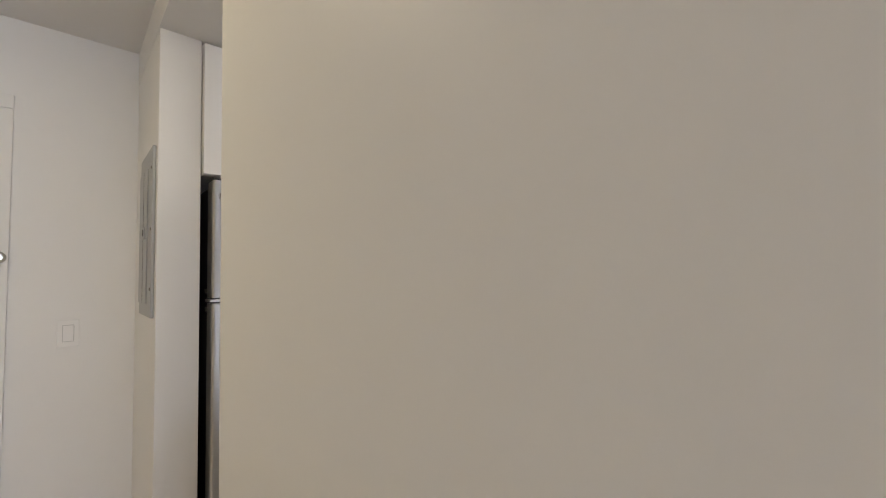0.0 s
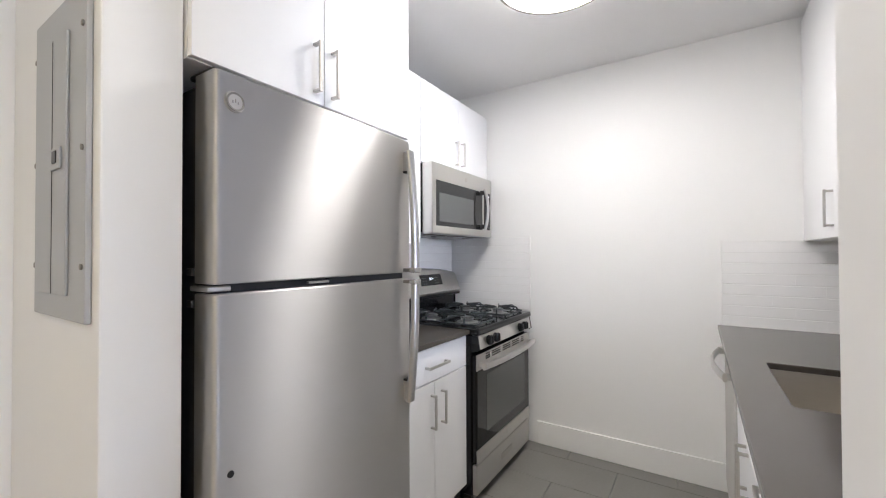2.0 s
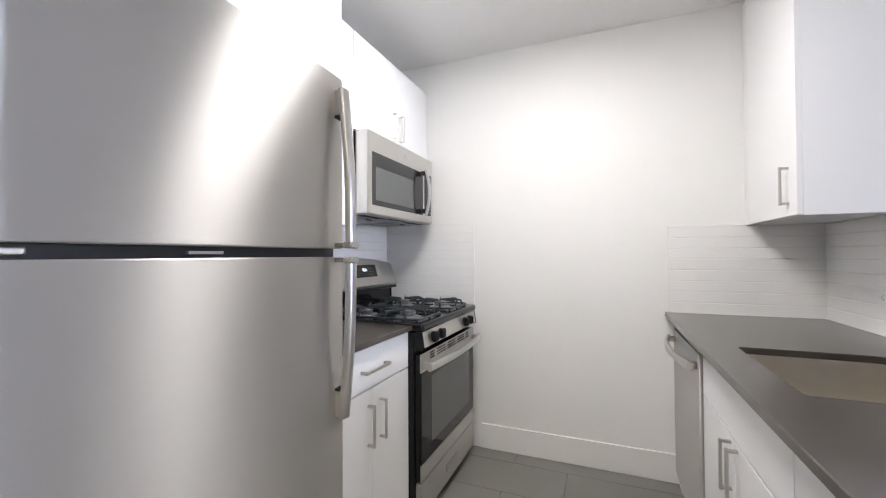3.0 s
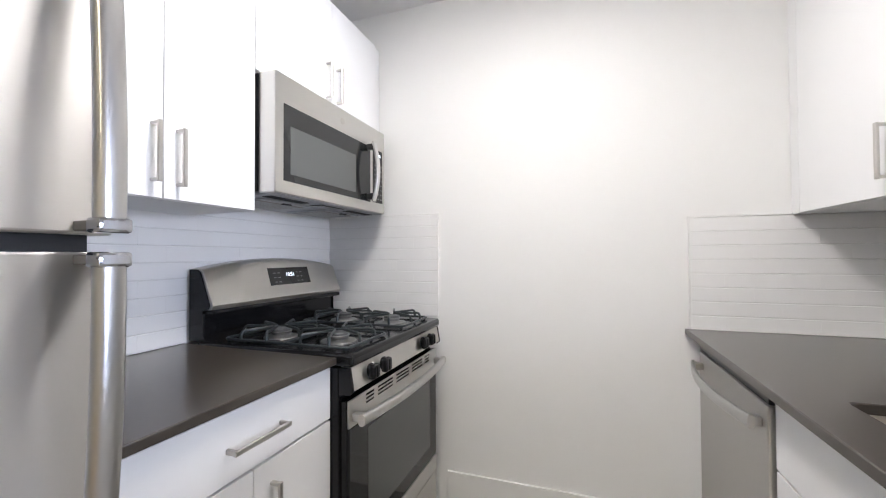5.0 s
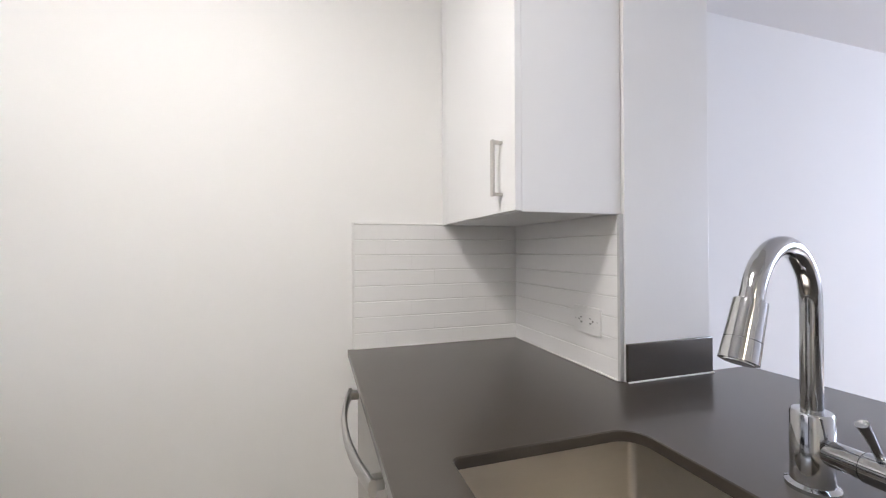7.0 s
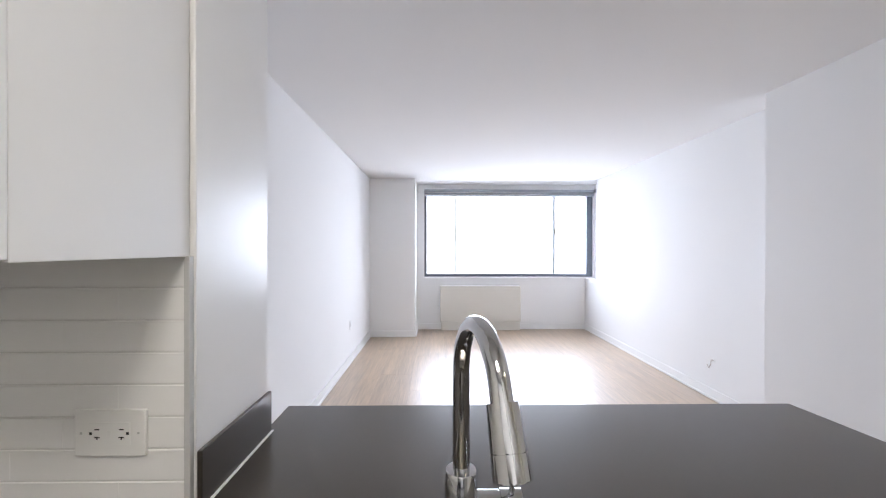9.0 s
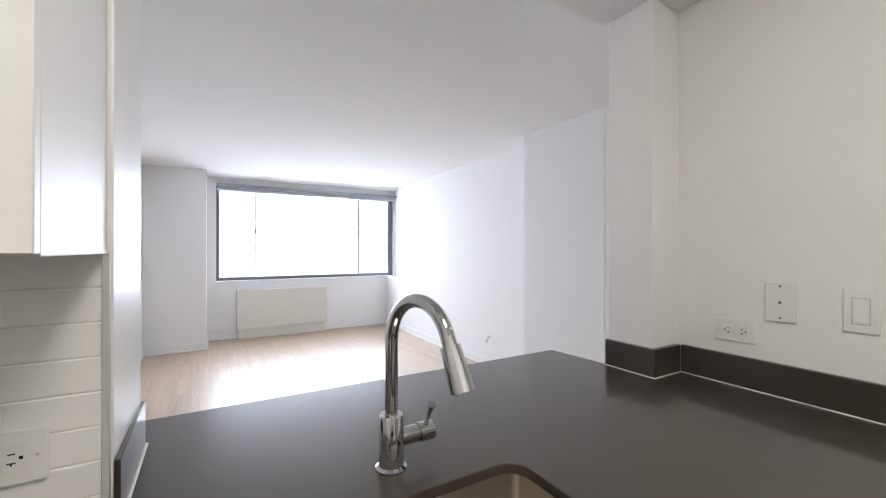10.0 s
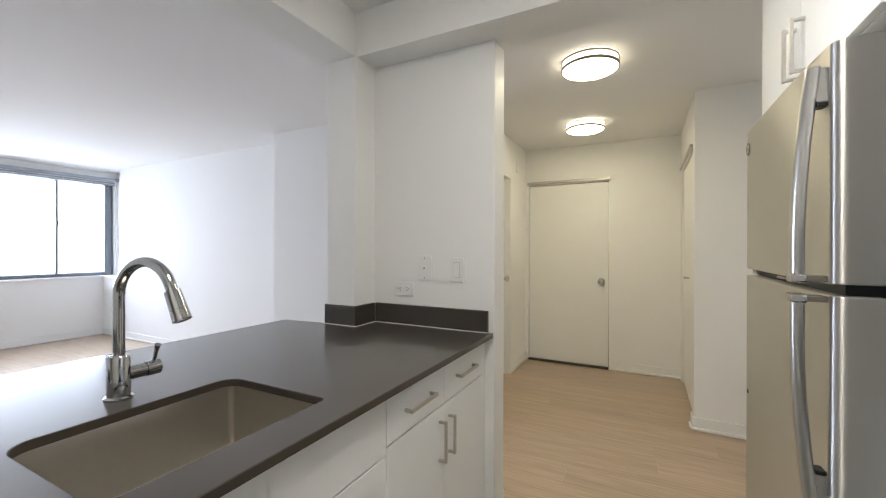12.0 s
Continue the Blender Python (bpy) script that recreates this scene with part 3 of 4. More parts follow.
# ---------------------------------------------------------------- cabinets
def pull(parent, a, b, out, r=0.006):
    """A square bow pull between a and b that stands off along out."""
    a, b, o = Vector(a), Vector(b), Vector(out)
    d = (b - a).normalized()
    s = d.cross(o.normalized())
    bm = bmesh.new()
    def bar(p, q, t):
        u = (q - p).normalized()
        w = s
        v = u.cross(w)
        c = [bm.verts.new(e + w * i * t + v * j * t * 0.7) for e in (p, q) for i, j in ((-1, -1), (1, -1), (1, 1), (-1, 1))]
        for f in ((0, 1, 2, 3), (4, 5, 6, 7), (0, 1, 5, 4), (1, 2, 6, 5), (2, 3, 7, 6), (3, 0, 4, 7)):
            bm.faces.new([c[k] for k in f])
    bar(a - d * r + o, b + d * r + o, r)
    bar(a, a + o, r)
    bar(b, b + o, r)
    bmesh.ops.recalc_face_normals(bm, faces=bm.faces)
    bmesh.ops.bevel(bm, geom=list(bm.edges), offset=0.0014, segments=1, affect="EDGES")
    return part("handle", bm, NICKEL, parent, "brushed nickel bow pull")


def front(parent, face, way, y0, y1, z0, z1, name="door", handle=None):
    """A slab front 18 mm thick on a cabinet's face, with a bow pull: handle = ('v', y, z0, z1) or ('h', z, y0, y1)."""
    g = 0.0015
    d = part(name, block(face + way * 0.001, face + way * 0.019, y0 + g, y1 - g, z0 + g, z1 - g, 0.0015), CAB, parent)
    if handle:
        f = face + way * 0.018
        if handle[0] == "v":
            pull(d, (f, handle[1], handle[2]), (f, handle[1], handle[3]), (way * 0.028, 0, 0))
        else:
            pull(d, (f, handle[2], handle[1]), (f, handle[3], handle[1]), (way * 0.028, 0, 0))
    return d


def cabinet(name, label, x0, x1, y0, y1, z0, z1):
    c = thing(name, ((x0 + x1) / 2, (y0 + y1) / 2, z0), label, "cabinet")
    part("body", block(x0, x1, y0 + 0.0008, y1 - 0.0008, z0, z1, 0.001), CAB, c)
    return c


# over the refrigerator
c = cabinet("wall_cabinet", "white slab-door cabinet above the refrigerator", 0.003, 0.715, -2.272, -1.502, 1.745, 2.288)
front(c, 0.715, 1, -2.272, -1.907, 1.745, 2.288, handle=("v", -1.942, 1.778, 1.912))
front(c, 0.715, 1, -1.907, -1.502, 1.745, 2.288, handle=("v", -1.877, 1.778, 1.912))
# between refrigerator and microwave
c = cabinet("wall_cabinet", "white two-door wall cabinet beside the microwave", 0.003, 0.310, -1.50, -0.868, 1.370, 2.325)
front(c, 0.310, 1, -1.50, -1.172, 1.370, 2.325, handle=("v", -1.200, 1.415, 1.558))
front(c, 0.310, 1, -1.172, -0.868, 1.370, 2.325, handle=("v", -1.133, 1.412, 1.555))
c = cabinet("wall_cabinet", "short white two-door cabinet above the microwave", 0.003, 0.310, -0.866, -0.06, 1.842, 2.325)
front(c, 0.310, 1, -0.866, -0.443, 1.842, 2.325, handle=("v", -0.480, 1.892, 2.038))
front(c, 0.310, 1, -0.443, -0.06, 1.842, 2.325, handle=("v", -0.406, 1.895, 2.040))
part("filler", block(0.003, 0.318, -0.058, -0.002, 1.842, 2.325, 0.001), CAB, c)
# wall cabinet above the peninsula
c = cabinet("wall_cabinet", "white wall cabinet above the worktop's corner", 2.125, 2.427, -0.594, -0.003, 1.372, 2.50)
front(c, 2.125, -1, -0.605, -0.06, 1.372, 2.50, handle=("v", -0.528, 1.422, 1.560))
part("filler", block(2.106, 2.1245, -0.0608, -0.003, 1.372, 2.50, 0.0005), CAB, c)
part("side_panel", block(2.1242, 2.4265, -0.6035, -0.5945, 1.370, 2.50, 0.0015), CAB, c)

# base cabinet beside the range
c = cabinet("base_cabinet", "white base cabinet with drawer over two doors", 0.003, 0.600, -1.540, -0.864, 0.10, CT - 0.023)
front(c, 0.600, 1, -1.46, -0.864, 0.728, 0.884, "drawer", ("h", 0.800, -1.235, -1.075))
front(c, 0.600, 1, -1.46, -1.162, 0.105, 0.725, "door", ("v", -1.190, 0.52, 0.665))
front(c, 0.600, 1, -1.162, -0.864, 0.105, 0.725, "door", ("v", -1.105, 0.52, 0.665))
part("toe_kick", block(0.003, 0.545, -1.535, -0.868, 0.0, 0.099), CAB, c)
# sink base and drawer unit in the peninsula
c = cabinet("base_cabinet", "white sink cabinet with plain front panel and doors", 1.796, 2.44, -1.503, -0.722, 0.10, 0.68)
part("top_rail", block(1.796, 1.815, -1.502, -0.723, 0.681, CT - 0.023), CAB, c)
front(c, 1.796, -1, -1.503, -0.722, 0.705, 0.884, "panel")
front(c, 1.796, -1, -1.503, -1.112, 0.105, 0.702, "door", ("v", -1.145, 0.55, 0.685))
front(c, 1.796, -1, -1.112, -0.722, 0.105, 0.702, "door", ("v", -1.078, 0.55, 0.685))
part("toe_kick", block(1.86, 2.44, -1.50, -0.725, 0.0, 0.099), CAB, c)
c = cabinet("base_cabinet", "white base cabinet with two drawers over two doors", 1.796, 2.44, -2.27, -1.505, 0.10, CT - 0.023)
front(c, 1.796, -1, -1.88, -1.505, 0.728, 0.884, "drawer", ("h", 0.802, -1.770, -1.605))
front(c, 1.796, -1, -2.27, -1.88, 0.728, 0.884, "drawer", ("h", 0.804, -2.150, -1.985))
front(c, 1.796, -1, -1.88, -1.505, 0.105, 0.725, "door", ("v", -1.842, 0.53, 0.672))
front(c, 1.796, -1, -2.27, -1.88, 0.105, 0.725, "door", ("v", -1.919, 0.53, 0.668))
part("toe_kick", block(1.86, 2.44, -2.265, -1.51, 0.0, 0.099), CAB, c)
part("filler", block(1.78, 1.80, -2.315, -2.272, 0.0, CT - 0.023), CAB, c)

# ---------------------------------------------------------------- dishwasher
dw = thing("dishwasher", (2.1, -0.37, 0), "stainless steel dishwasher with bowed bar handle under the worktop", "dishwasher")
part("body", block(1.80, 2.40, -0.715, -0.105, 0.10, 0.888), PLASTIC, dw)
door = part("door", block(1.765, 1.799, -0.715, -0.108, 0.115, 0.849, 0.006), STEEL, dw)
part("control_strip", block(1.768, 1.799, -0.715, -0.108, 0.852, 0.886, 0.003), PLASTIC, dw)
part("toe_kick", block(1.84, 1.86, -0.715, -0.108, 0.0, 0.10), PLASTIC, dw)
part("filler", block(1.796, 1.815, -0.103, -0.002, 0.0, CT - 0.023), CAB, dw)


def bow_handle(parent, a, b, lift, out, width, thick, label="", stand=0.026, foot_material=None):
    """A rounded bar between a and b that bows away along out by lift, on two feet."""
    a, b, o = Vector(a), Vector(b), Vector(out)
    d = (b - a).normalized()
    s = d.cross(o)
    def section(c, k=1.0):
        """A rounded oblong across the bar."""
        ring_pts = []
        for i in range(16):
            t = 2 * math.pi * i / 16
            u, v = math.cos(t), math.sin(t)
            ring_pts.append(c + s * (math.copysign(abs(u) ** 0.65, u) * width / 2 * k) + o * (math.copysign(abs(v) ** 0.8, v) * thick / 2 * k))
        return ring_pts
    bm = bmesh.new()
    n = 28
    rows = [[bm.verts.new(p) for p in section(a.lerp(b, i / n) + o * (stand + lift * (1 - (2 * i / n - 1) ** 2)))] for i in range(n + 1)]
    for r, q in zip(rows, rows[1:]):
        for k in range(16):
            f = bm.faces.new((r[k], r[(k + 1) % 16], q[(k + 1) % 16], q[k]))
            f.smooth = True
    bm.faces.new(rows[0]), bm.faces.new(rows[-1])
    bmesh.ops.recalc_face_normals(bm, faces=bm.faces)
    h = part("handle", bm, STEELP, parent, label)
    for e, sg in ((a, 1), (b, -1)):
        c = e + d * sg * 0.020
        bm = bmesh.new()
        vs = [bm.verts.new(c + d * i * 0.014 + s * j * width * 0.36 + o * k) for k in (0.0, stand) for i, j in ((-1, -1), (1, -1), (1, 1), (-1, 1))]
        for f in ((0, 1, 2, 3), (4, 5, 6, 7), (0, 1, 5, 4), (1, 2, 6, 5), (2, 3, 7, 6), (3, 0, 4, 7)):
            bm.faces.new([vs[k] for k in f])
        bmesh.ops.recalc_face_normals(bm, faces=bm.faces)
        bmesh.ops.bevel(bm, geom=list(bm.edges), offset=0.003, segments=2, profile=0.5, affect="EDGES")
        part("foot", bm, foot_material or STEELB, h)
        bm = bmesh.new()
        lo, hi = [[bm.verts.new(p) for p in section(e + o * stand + d * sg * w, 1.06)] for w in (-0.003, 0.004)]
        for k in range(16):
            bm.faces.new((lo[k], lo[(k + 1) % 16], hi[(k + 1) % 16], hi[k]))
        bm.faces.new(lo), bm.faces.new(hi)
        bmesh.ops.recalc_face_normals(bm, faces=bm.faces)
        part("end_cap", bm, NICKEL, h, "bright metal end cap")
    return h


bow_handle(door, (1.765, -0.69, 0.80), (1.765, -0.135, 0.80), 0.035, (-1, 0, 0), 0.034, 0.016, "bowed steel bar handle")

# ---------------------------------------------------------------- refrigerator
fr = thing("refrigerator", (0.4, -1.9, 0), "stainless steel top-freezer refrigerator with long bowed handles", "refrigerator")
part("body", block(0.03, 0.70, -2.243, -1.562, 0.03, 1.695, 0.004), PLASTIC, fr, "dark grey cabinet sides")


def fridge_door(z0, z1):
    """A door whose front is gently bowed, with rounded upright edges."""
    bm = bmesh.new()
    def front(y):
        return 0.790 - (0.010 if y > -1.904 else 0.004) * ((y + 1.904) / 0.344) ** 2
    r = 0.024
    pts = [(0.705, -2.248), (0.705, -1.547)]
    xe = front(-1.547 - r) - r
    pts += [(xe + r * math.sin(radians(a)), -1.547 - r + r * math.cos(radians(a))) for a in range(0, 85, 12)]
    pts += [(front(y), y) for y in (-1.571 - 0.655 * k / 24 for k in range(25))]
    r = 0.011
    xe = front(-2.248 + r) - r
    pts += [(xe + r * math.cos(radians(a)), -2.248 + r - r * math.sin(radians(a))) for a in range(6, 91, 12)]
    prism(bm, pts, "z", z0, z1, 0.003)
    for f in bm.faces:
        f.smooth = abs(f.normal.z) < 0.2 and f.normal.x > -0.5
    return bm


fd = part("freezer_door", fridge_door(1.248, 1.715), STEEL, fr)
rd = part("refrigerator_door", fridge_door(0.09, 1.226), STEEL, fr)
part("door_gasket", block(0.701, 0.755, -2.235, -1.57, 1.222, 1.252), PLASTIC, fr)
part("base_grille", block(0.66, 0.72, -2.24, -1.565, 0.012, 0.085, 0.004), PLASTIC, fr)
for y in (-2.20, -1.62):
    part("foot", block(0.10, 0.16, y - 0.02, y + 0.02, 0.0, 0.03), PLASTIC, fr)
    part("foot", block(0.60, 0.65, y - 0.02, y + 0.02, 0.0, 0.03), PLASTIC, fr)
part("hinge", block(0.69, 0.768, -2.252, -2.20, 1.231, 1.243, 0.003), NICKEL, fr, "steel door hinge")
part("hinge", block(0.66, 0.76, -2.24, -2.17, 1.716, 1.728, 0.004), PLASTIC, fr)


def fridge_handle(parent, z0, z1, foot_low):
    """A tall bar that leaves the door at one end and bows out to the other."""
    bm = bmesh.new()
    rows, n, m = [], 26, 16
    for i in range(n + 1):
        u = i / n
        v = u if foot_low else 1 - u
        off = 0.008 + 0.023 * math.sin(min(1, v * 1.2) * math.pi / 2)
        row = []
        for k in range(m):
            t = 2 * math.pi * k / m
            cx, sy = math.cos(t), math.sin(t)
            row.append(bm.verts.new((0.793 + off + 0.0115 * math.copysign(abs(cx) ** 0.8, cx), -1.585 + 0.0165 * math.copysign(abs(sy) ** 0.7, sy), z0 + (z1 - z0) * u)))
        rows.append(row)
    for r, q in zip(rows, rows[1:]):
        for k in range(m):
            f = bm.faces.new((r[k], r[(k + 1) % m], q[(k + 1) % m], q[k]))
            f.smooth = True
    bm.faces.new(rows[0]), bm.faces.new(rows[-1])
    far, near = (z1, z0) if foot_low else (z0, z1)
    sg = 1 if foot_low else -1
    box(bm, 0.772, 0.800, -1.598, -1.572, near + sg * 0.002, near + sg * 0.070, 0.003)
    bmesh.ops.recalc_face_normals(bm, faces=bm.faces)
    h = part("handle", bm, STEELB, parent, "long bowed brushed steel handle")
    cap = bmesh.new()
    za, zb = sorted((far - sg * 0.016, far + sg * 0.002))
    box(cap, 0.811, 0.8370, -1.6035, -1.5665, za, zb, 0.004)
    foot = bmesh.new()
    box(foot, 0.772, 0.812, -1.599, -1.571, za + 0.003, zb - 0.003, 0.002)
    part("foot", foot, RINGM, h)
    part("end_cap", cap, CHROME, h, "polished end cap")
    za, zb = sorted((near + sg * 0.071, near + sg * 0.078))
    part("foot_pad", block(0.772, 0.797, -1.599, -1.571, za, zb, 0.001), PLASTIC, h)


fridge_handle(fd, 1.250, 1.675, False)
fridge_handle(rd, 0.80, 1.224, True)
bm = bmesh.new()
lathe(bm, [(0.0, 0.0045), (0.017, 0.0045), (0.0185, 0.003), (0.0225, 0.003), (0.024, 0.0)], (0.7865, -2.205, 1.652), 32, "x")
bd = part("badge", bm, NICKEL, fd, "round metal badge")
bm = bmesh.new()
lathe(bm, [(0.0165, 0.0046), (0.0165, 0.0056), (0.0205, 0.0056), (0.0205, 0.0030)], (0.7865, -2.205, 1.652), 32, "x")
part("badge_rim", bm, RINGM, bd)
bm = bmesh.new()
for dy, dz, h in ((-0.006, -0.004, 0.006), (0.0, -0.002, 0.009), (0.006, -0.005, 0.006)):
    box(bm, 0.7908, 0.7914, -2.205 + dy - 0.0012, -2.205 + dy + 0.0012, 1.652 + dz, 1.652 + dz + h)
part("badge_mark", bm, RINGM, bd)
for z in (1.190, 1.262):
    part("hinge_bracket", block(0.680, 0.702, -2.254, -2.244, z + 0.004, z + 0.020, 0.002), PLASTIC, fr)
part("gap_clip", block(0.752, 0.764, -1.985, -1.915, 1.233, 1.239, 0.001), NICKEL, fr)
bm = bmesh.new()
lathe(bm, [(0.0, 0.003), (0.007, 0.003), (0.008, 0.0)], (0.7862, -2.211, 0.832), 16, "x")
part("plug", bm, PLASTIC, rd)

# ---------------------------------------------------------------- microwave
MX, MY0, MY1, MZ0, MZ1 = 0.402, -0.858, -0.102, 1.432, 1.838
mw = thing("microwave", (0.2, -0.48, MZ0), "stainless over-the-range microwave with dark window and bowed handle", "microwave")
part("body", block(0.004, 0.328, MY0 + 0.001, MY1 - 0.001, MZ0 + 0.006, MZ1 - 0.002, 0.003), PLASTIC, mw)
door = part("door", block(0.330, MX, MY0, MY1, MZ0, MZ1, 0.005), STEELH, mw)
part("window", block(MX - 0.004, MX + 0.0012, -0.820, -0.245, 1.476, 1.738, 0.001), DGLASS, door)
part("screen", block(MX, MX + 0.0020, -0.788, -0.372, 1.502, 1.668, 0.0005), MESHGL, door)
part("control_panel", block(MX - 0.004, MX + 0.0012, -0.222, -0.128, 1.480, 1.738, 0.001), DGLASS, door)
part("display_digits", block(MX + 0.0012, MX + 0.0018, -0.190, -0.150, 1.706, 1.718), LCD, door)
for i in range(8):
    bm = bmesh.new()
    for j in range(3):
        box(bm, MX + 0.0012, MX + 0.0017, -0.208 + j * 0.028, -0.190 + j * 0.028, 1.496 + i * 0.023, 1.5005 + i * 0.023)
    part("key_row", bm, PRINT, door)
bow_handle(door, (MX + 0.001, -0.272, 1.478), (MX + 0.001, -0.272, 1.748), 0.022, (1, 0, 0), 0.028, 0.014, "bowed steel handle on black feet", 0.034, PLASTIC)
bm = bmesh.new()
lathe(bm, [(0.0, 0.002), (0.013, 0.002), (0.014, 0.0)], (MX, -0.474, 1.786), 24, "x")
part("badge", bm, NICKEL, door)
part("underside", block(0.012, 0.392, MY0 + 0.010, MY1 - 0.010, MZ0 - 0.004, MZ0 + 0.004, 0.002), GALV, mw, "grey sheet metal underside")
for y in (-0.668, -0.292):
    ff = part("filter_frame", block(0.075, 0.285, y - 0.135, y + 0.135, MZ0 - 0.011, MZ0 - 0.0045, 0.002), GALV, mw)
    part("filter_mesh", block(0.092, 0.268, y - 0.118, y + 0.118, MZ0 - 0.0125, MZ0 - 0.0112), RINGM, ff)
    bm = bmesh.new()
    for i in range(8):
        box(bm, 0.098 + i * 0.021, 0.103 + i * 0.021, y - 0.116, y + 0.116, MZ0 - 0.0138, MZ0 - 0.0126)
    part("filter_ribs", bm, GALV, ff)
    part("filter_tab", block(0.275, 0.292, y - 0.02, y + 0.02, MZ0 - 0.017, MZ0 - 0.0112, 0.002), PLASTIC, ff)
part("lamp_cover", block(0.305, 0.362, -0.56, -0.40, MZ0 - 0.008, MZ0 - 0.0045, 0.002), DGLASS, mw)
for y in (-0.72, -0.24):
    part("air_slot", block(0.312, 0.352, y - 0.10, y + 0.10, MZ0 - 0.0062, MZ0 - 0.0045), DARKGAP, mw)
for z in (1.60, 1.78):
    part("side_screw", block(0.17, 0.178, MY0 - 0.0012, MY0 + 0.0008, z, z + 0.008, 0.0005, 1), RINGM, mw)

# ---------------------------------------------------------------- range
RY0, RY1, RF = -0.860, -0.096, 0.672
rg = thing("gas_range", (0.34, -0.48, 0), "black and stainless gas range with cast iron grates", "range")
part("body", block(0.02, 0.645, RY0, RY1, 0.05, 0.883, 0.004), BLACK, rg)
for x in (0.08, 0.58):
    for y in (RY0 + 0.05, RY1 - 0.05):
        part("foot", block(x - 0.02, x + 0.02, y - 0.02, y + 0.02, 0.0, 0.05), PLASTIC, rg)
bm = bmesh.new()
box(bm, 0.06, RF + 0.020, RY0 - 0.001, RY1 + 0.001, 0.884, 0.922, 0.012, 4)
part("cooktop", bm, BLACK, rg, "black enamel cooktop")
# backguard with a bowed top
bm = bmesh.new()
ys = [RY0 + (RY1 - RY0) * i / 16 for i in range(17)]
top = [(y, 1.178 + 0.036 * (1 - (2 * (y - RY0) / (RY1 - RY0) - 1) ** 2)) for y in ys]
rows = []
for y, zt in top:
    rows.append([bm.verts.new(v) for v in ((0.03, y, 1.035), (0.128, y, 1.035), (0.136, y, 1.050), (0.090, y, zt - 0.012), (0.078, y, zt - 0.002), (0.062, y, zt), (0.03, y, zt))])
for r, q in zip(rows, rows[1:]):
    for k in range(7):
        f = bm.faces.new((r[k], r[(k + 1) % 7], q[(k + 1) % 7], q[k]))
        f.smooth = True
bm.faces.new(rows[0]), bm.faces.new(rows[-1])
bmesh.ops.recalc_face_normals(bm, faces=bm.faces)
bg = part("backguard", bm, STEELH, rg, "stainless backguard with bowed top")
for y0, y1 in ((RY0 - 0.003, RY0 - 0.0004), (RY1 + 0.0004, RY1 + 0.003)):
    bm = bmesh.new()
    prism(bm, [(0.028, 0.924), (0.105, 0.924), (0.092, 0.95), (0.090, 1.03), (0.120, 1.038), (0.124, 1.052), (0.080, 1.168), (0.066, 1.176), (0.028, 1.176)], "y", y0, y1)
    part("backguard_side", bm, BLACK, rg)
part("backguard_lip", block(0.03, 0.138, RY0 + 0.005, RY1 - 0.005, 1.017, 1.0345, 0.006, 3), BLACK, rg)
part("backguard_base", block(0.03, 0.085, RY0 + 0.007, RY1 - 0.007, 0.919, 1.034, 0.004), BLACK, rg)


def slanted(bm, y0, y1, u0, u1, lift):
    """A plate on the backguard's sloping face; u from its foot to its top."""
    p0, p1 = Vector((0.136, 0, 1.050)), Vector((0.090, 0, 1.195))
    n = Vector((0.145, 0, 0.046)).normalized()
    c = []
    for l in (0, lift):
        for y, u in ((y0, u0), (y1, u0), (y1, u1), (y0, u1)):
            v = p0.lerp(p1, u) + n * l
            c.append(bm.verts.new((v.x, y, v.z)))
    for f in ((0, 1, 2, 3), (4, 5, 6, 7), (0, 1, 5, 4), (1, 2, 6, 5), (2, 3, 7, 6), (3, 0, 4, 7)):
        bm.faces.new([c[k] for k in f])
    bmesh.ops.recalc_face_normals(bm, faces=bm.faces)
    return bm


part("control_display", slanted(bmesh.new(), -0.572, -0.318, 0.34, 0.84, 0.002), DGLASS, bg)
cu = bpy.data.curves.new("clock_digits", "FONT")
cu.body, cu.size, cu.extrude, cu.align_x = "10:51", 0.025, 0.0002, "CENTER"
cu.materials.append(LCD)
ck = new("clock_digits", cu)
ck.parent = bg
up_v = (Vector((0.090, 0, 1.195)) - Vector((0.136, 0, 1.050))).normalized()
out_v = Vector((0, 1, 0)).cross(up_v)
at_v = Vector((0.136, -0.445, 1.050)).lerp(Vector((0.090, -0.445, 1.195)), 0.58) + out_v * 0.0028 - ORIGIN[bg]
ck.matrix_local = Matrix(((0, up_v.x, out_v.x, at_v.x), (1, up_v.y, out_v.y, at_v.y), (0, up_v.z, out_v.z, at_v.z), (0, 0, 0, 1)))
for i in range(3):
    for yy in (-0.545, -0.52, -0.405, -0.38):
        part("key_mark", slanted(bmesh.new(), yy, yy + 0.014, 0.42 + 0.13 * i, 0.435 + 0.13 * i, 0.0026), PRINT, bg)

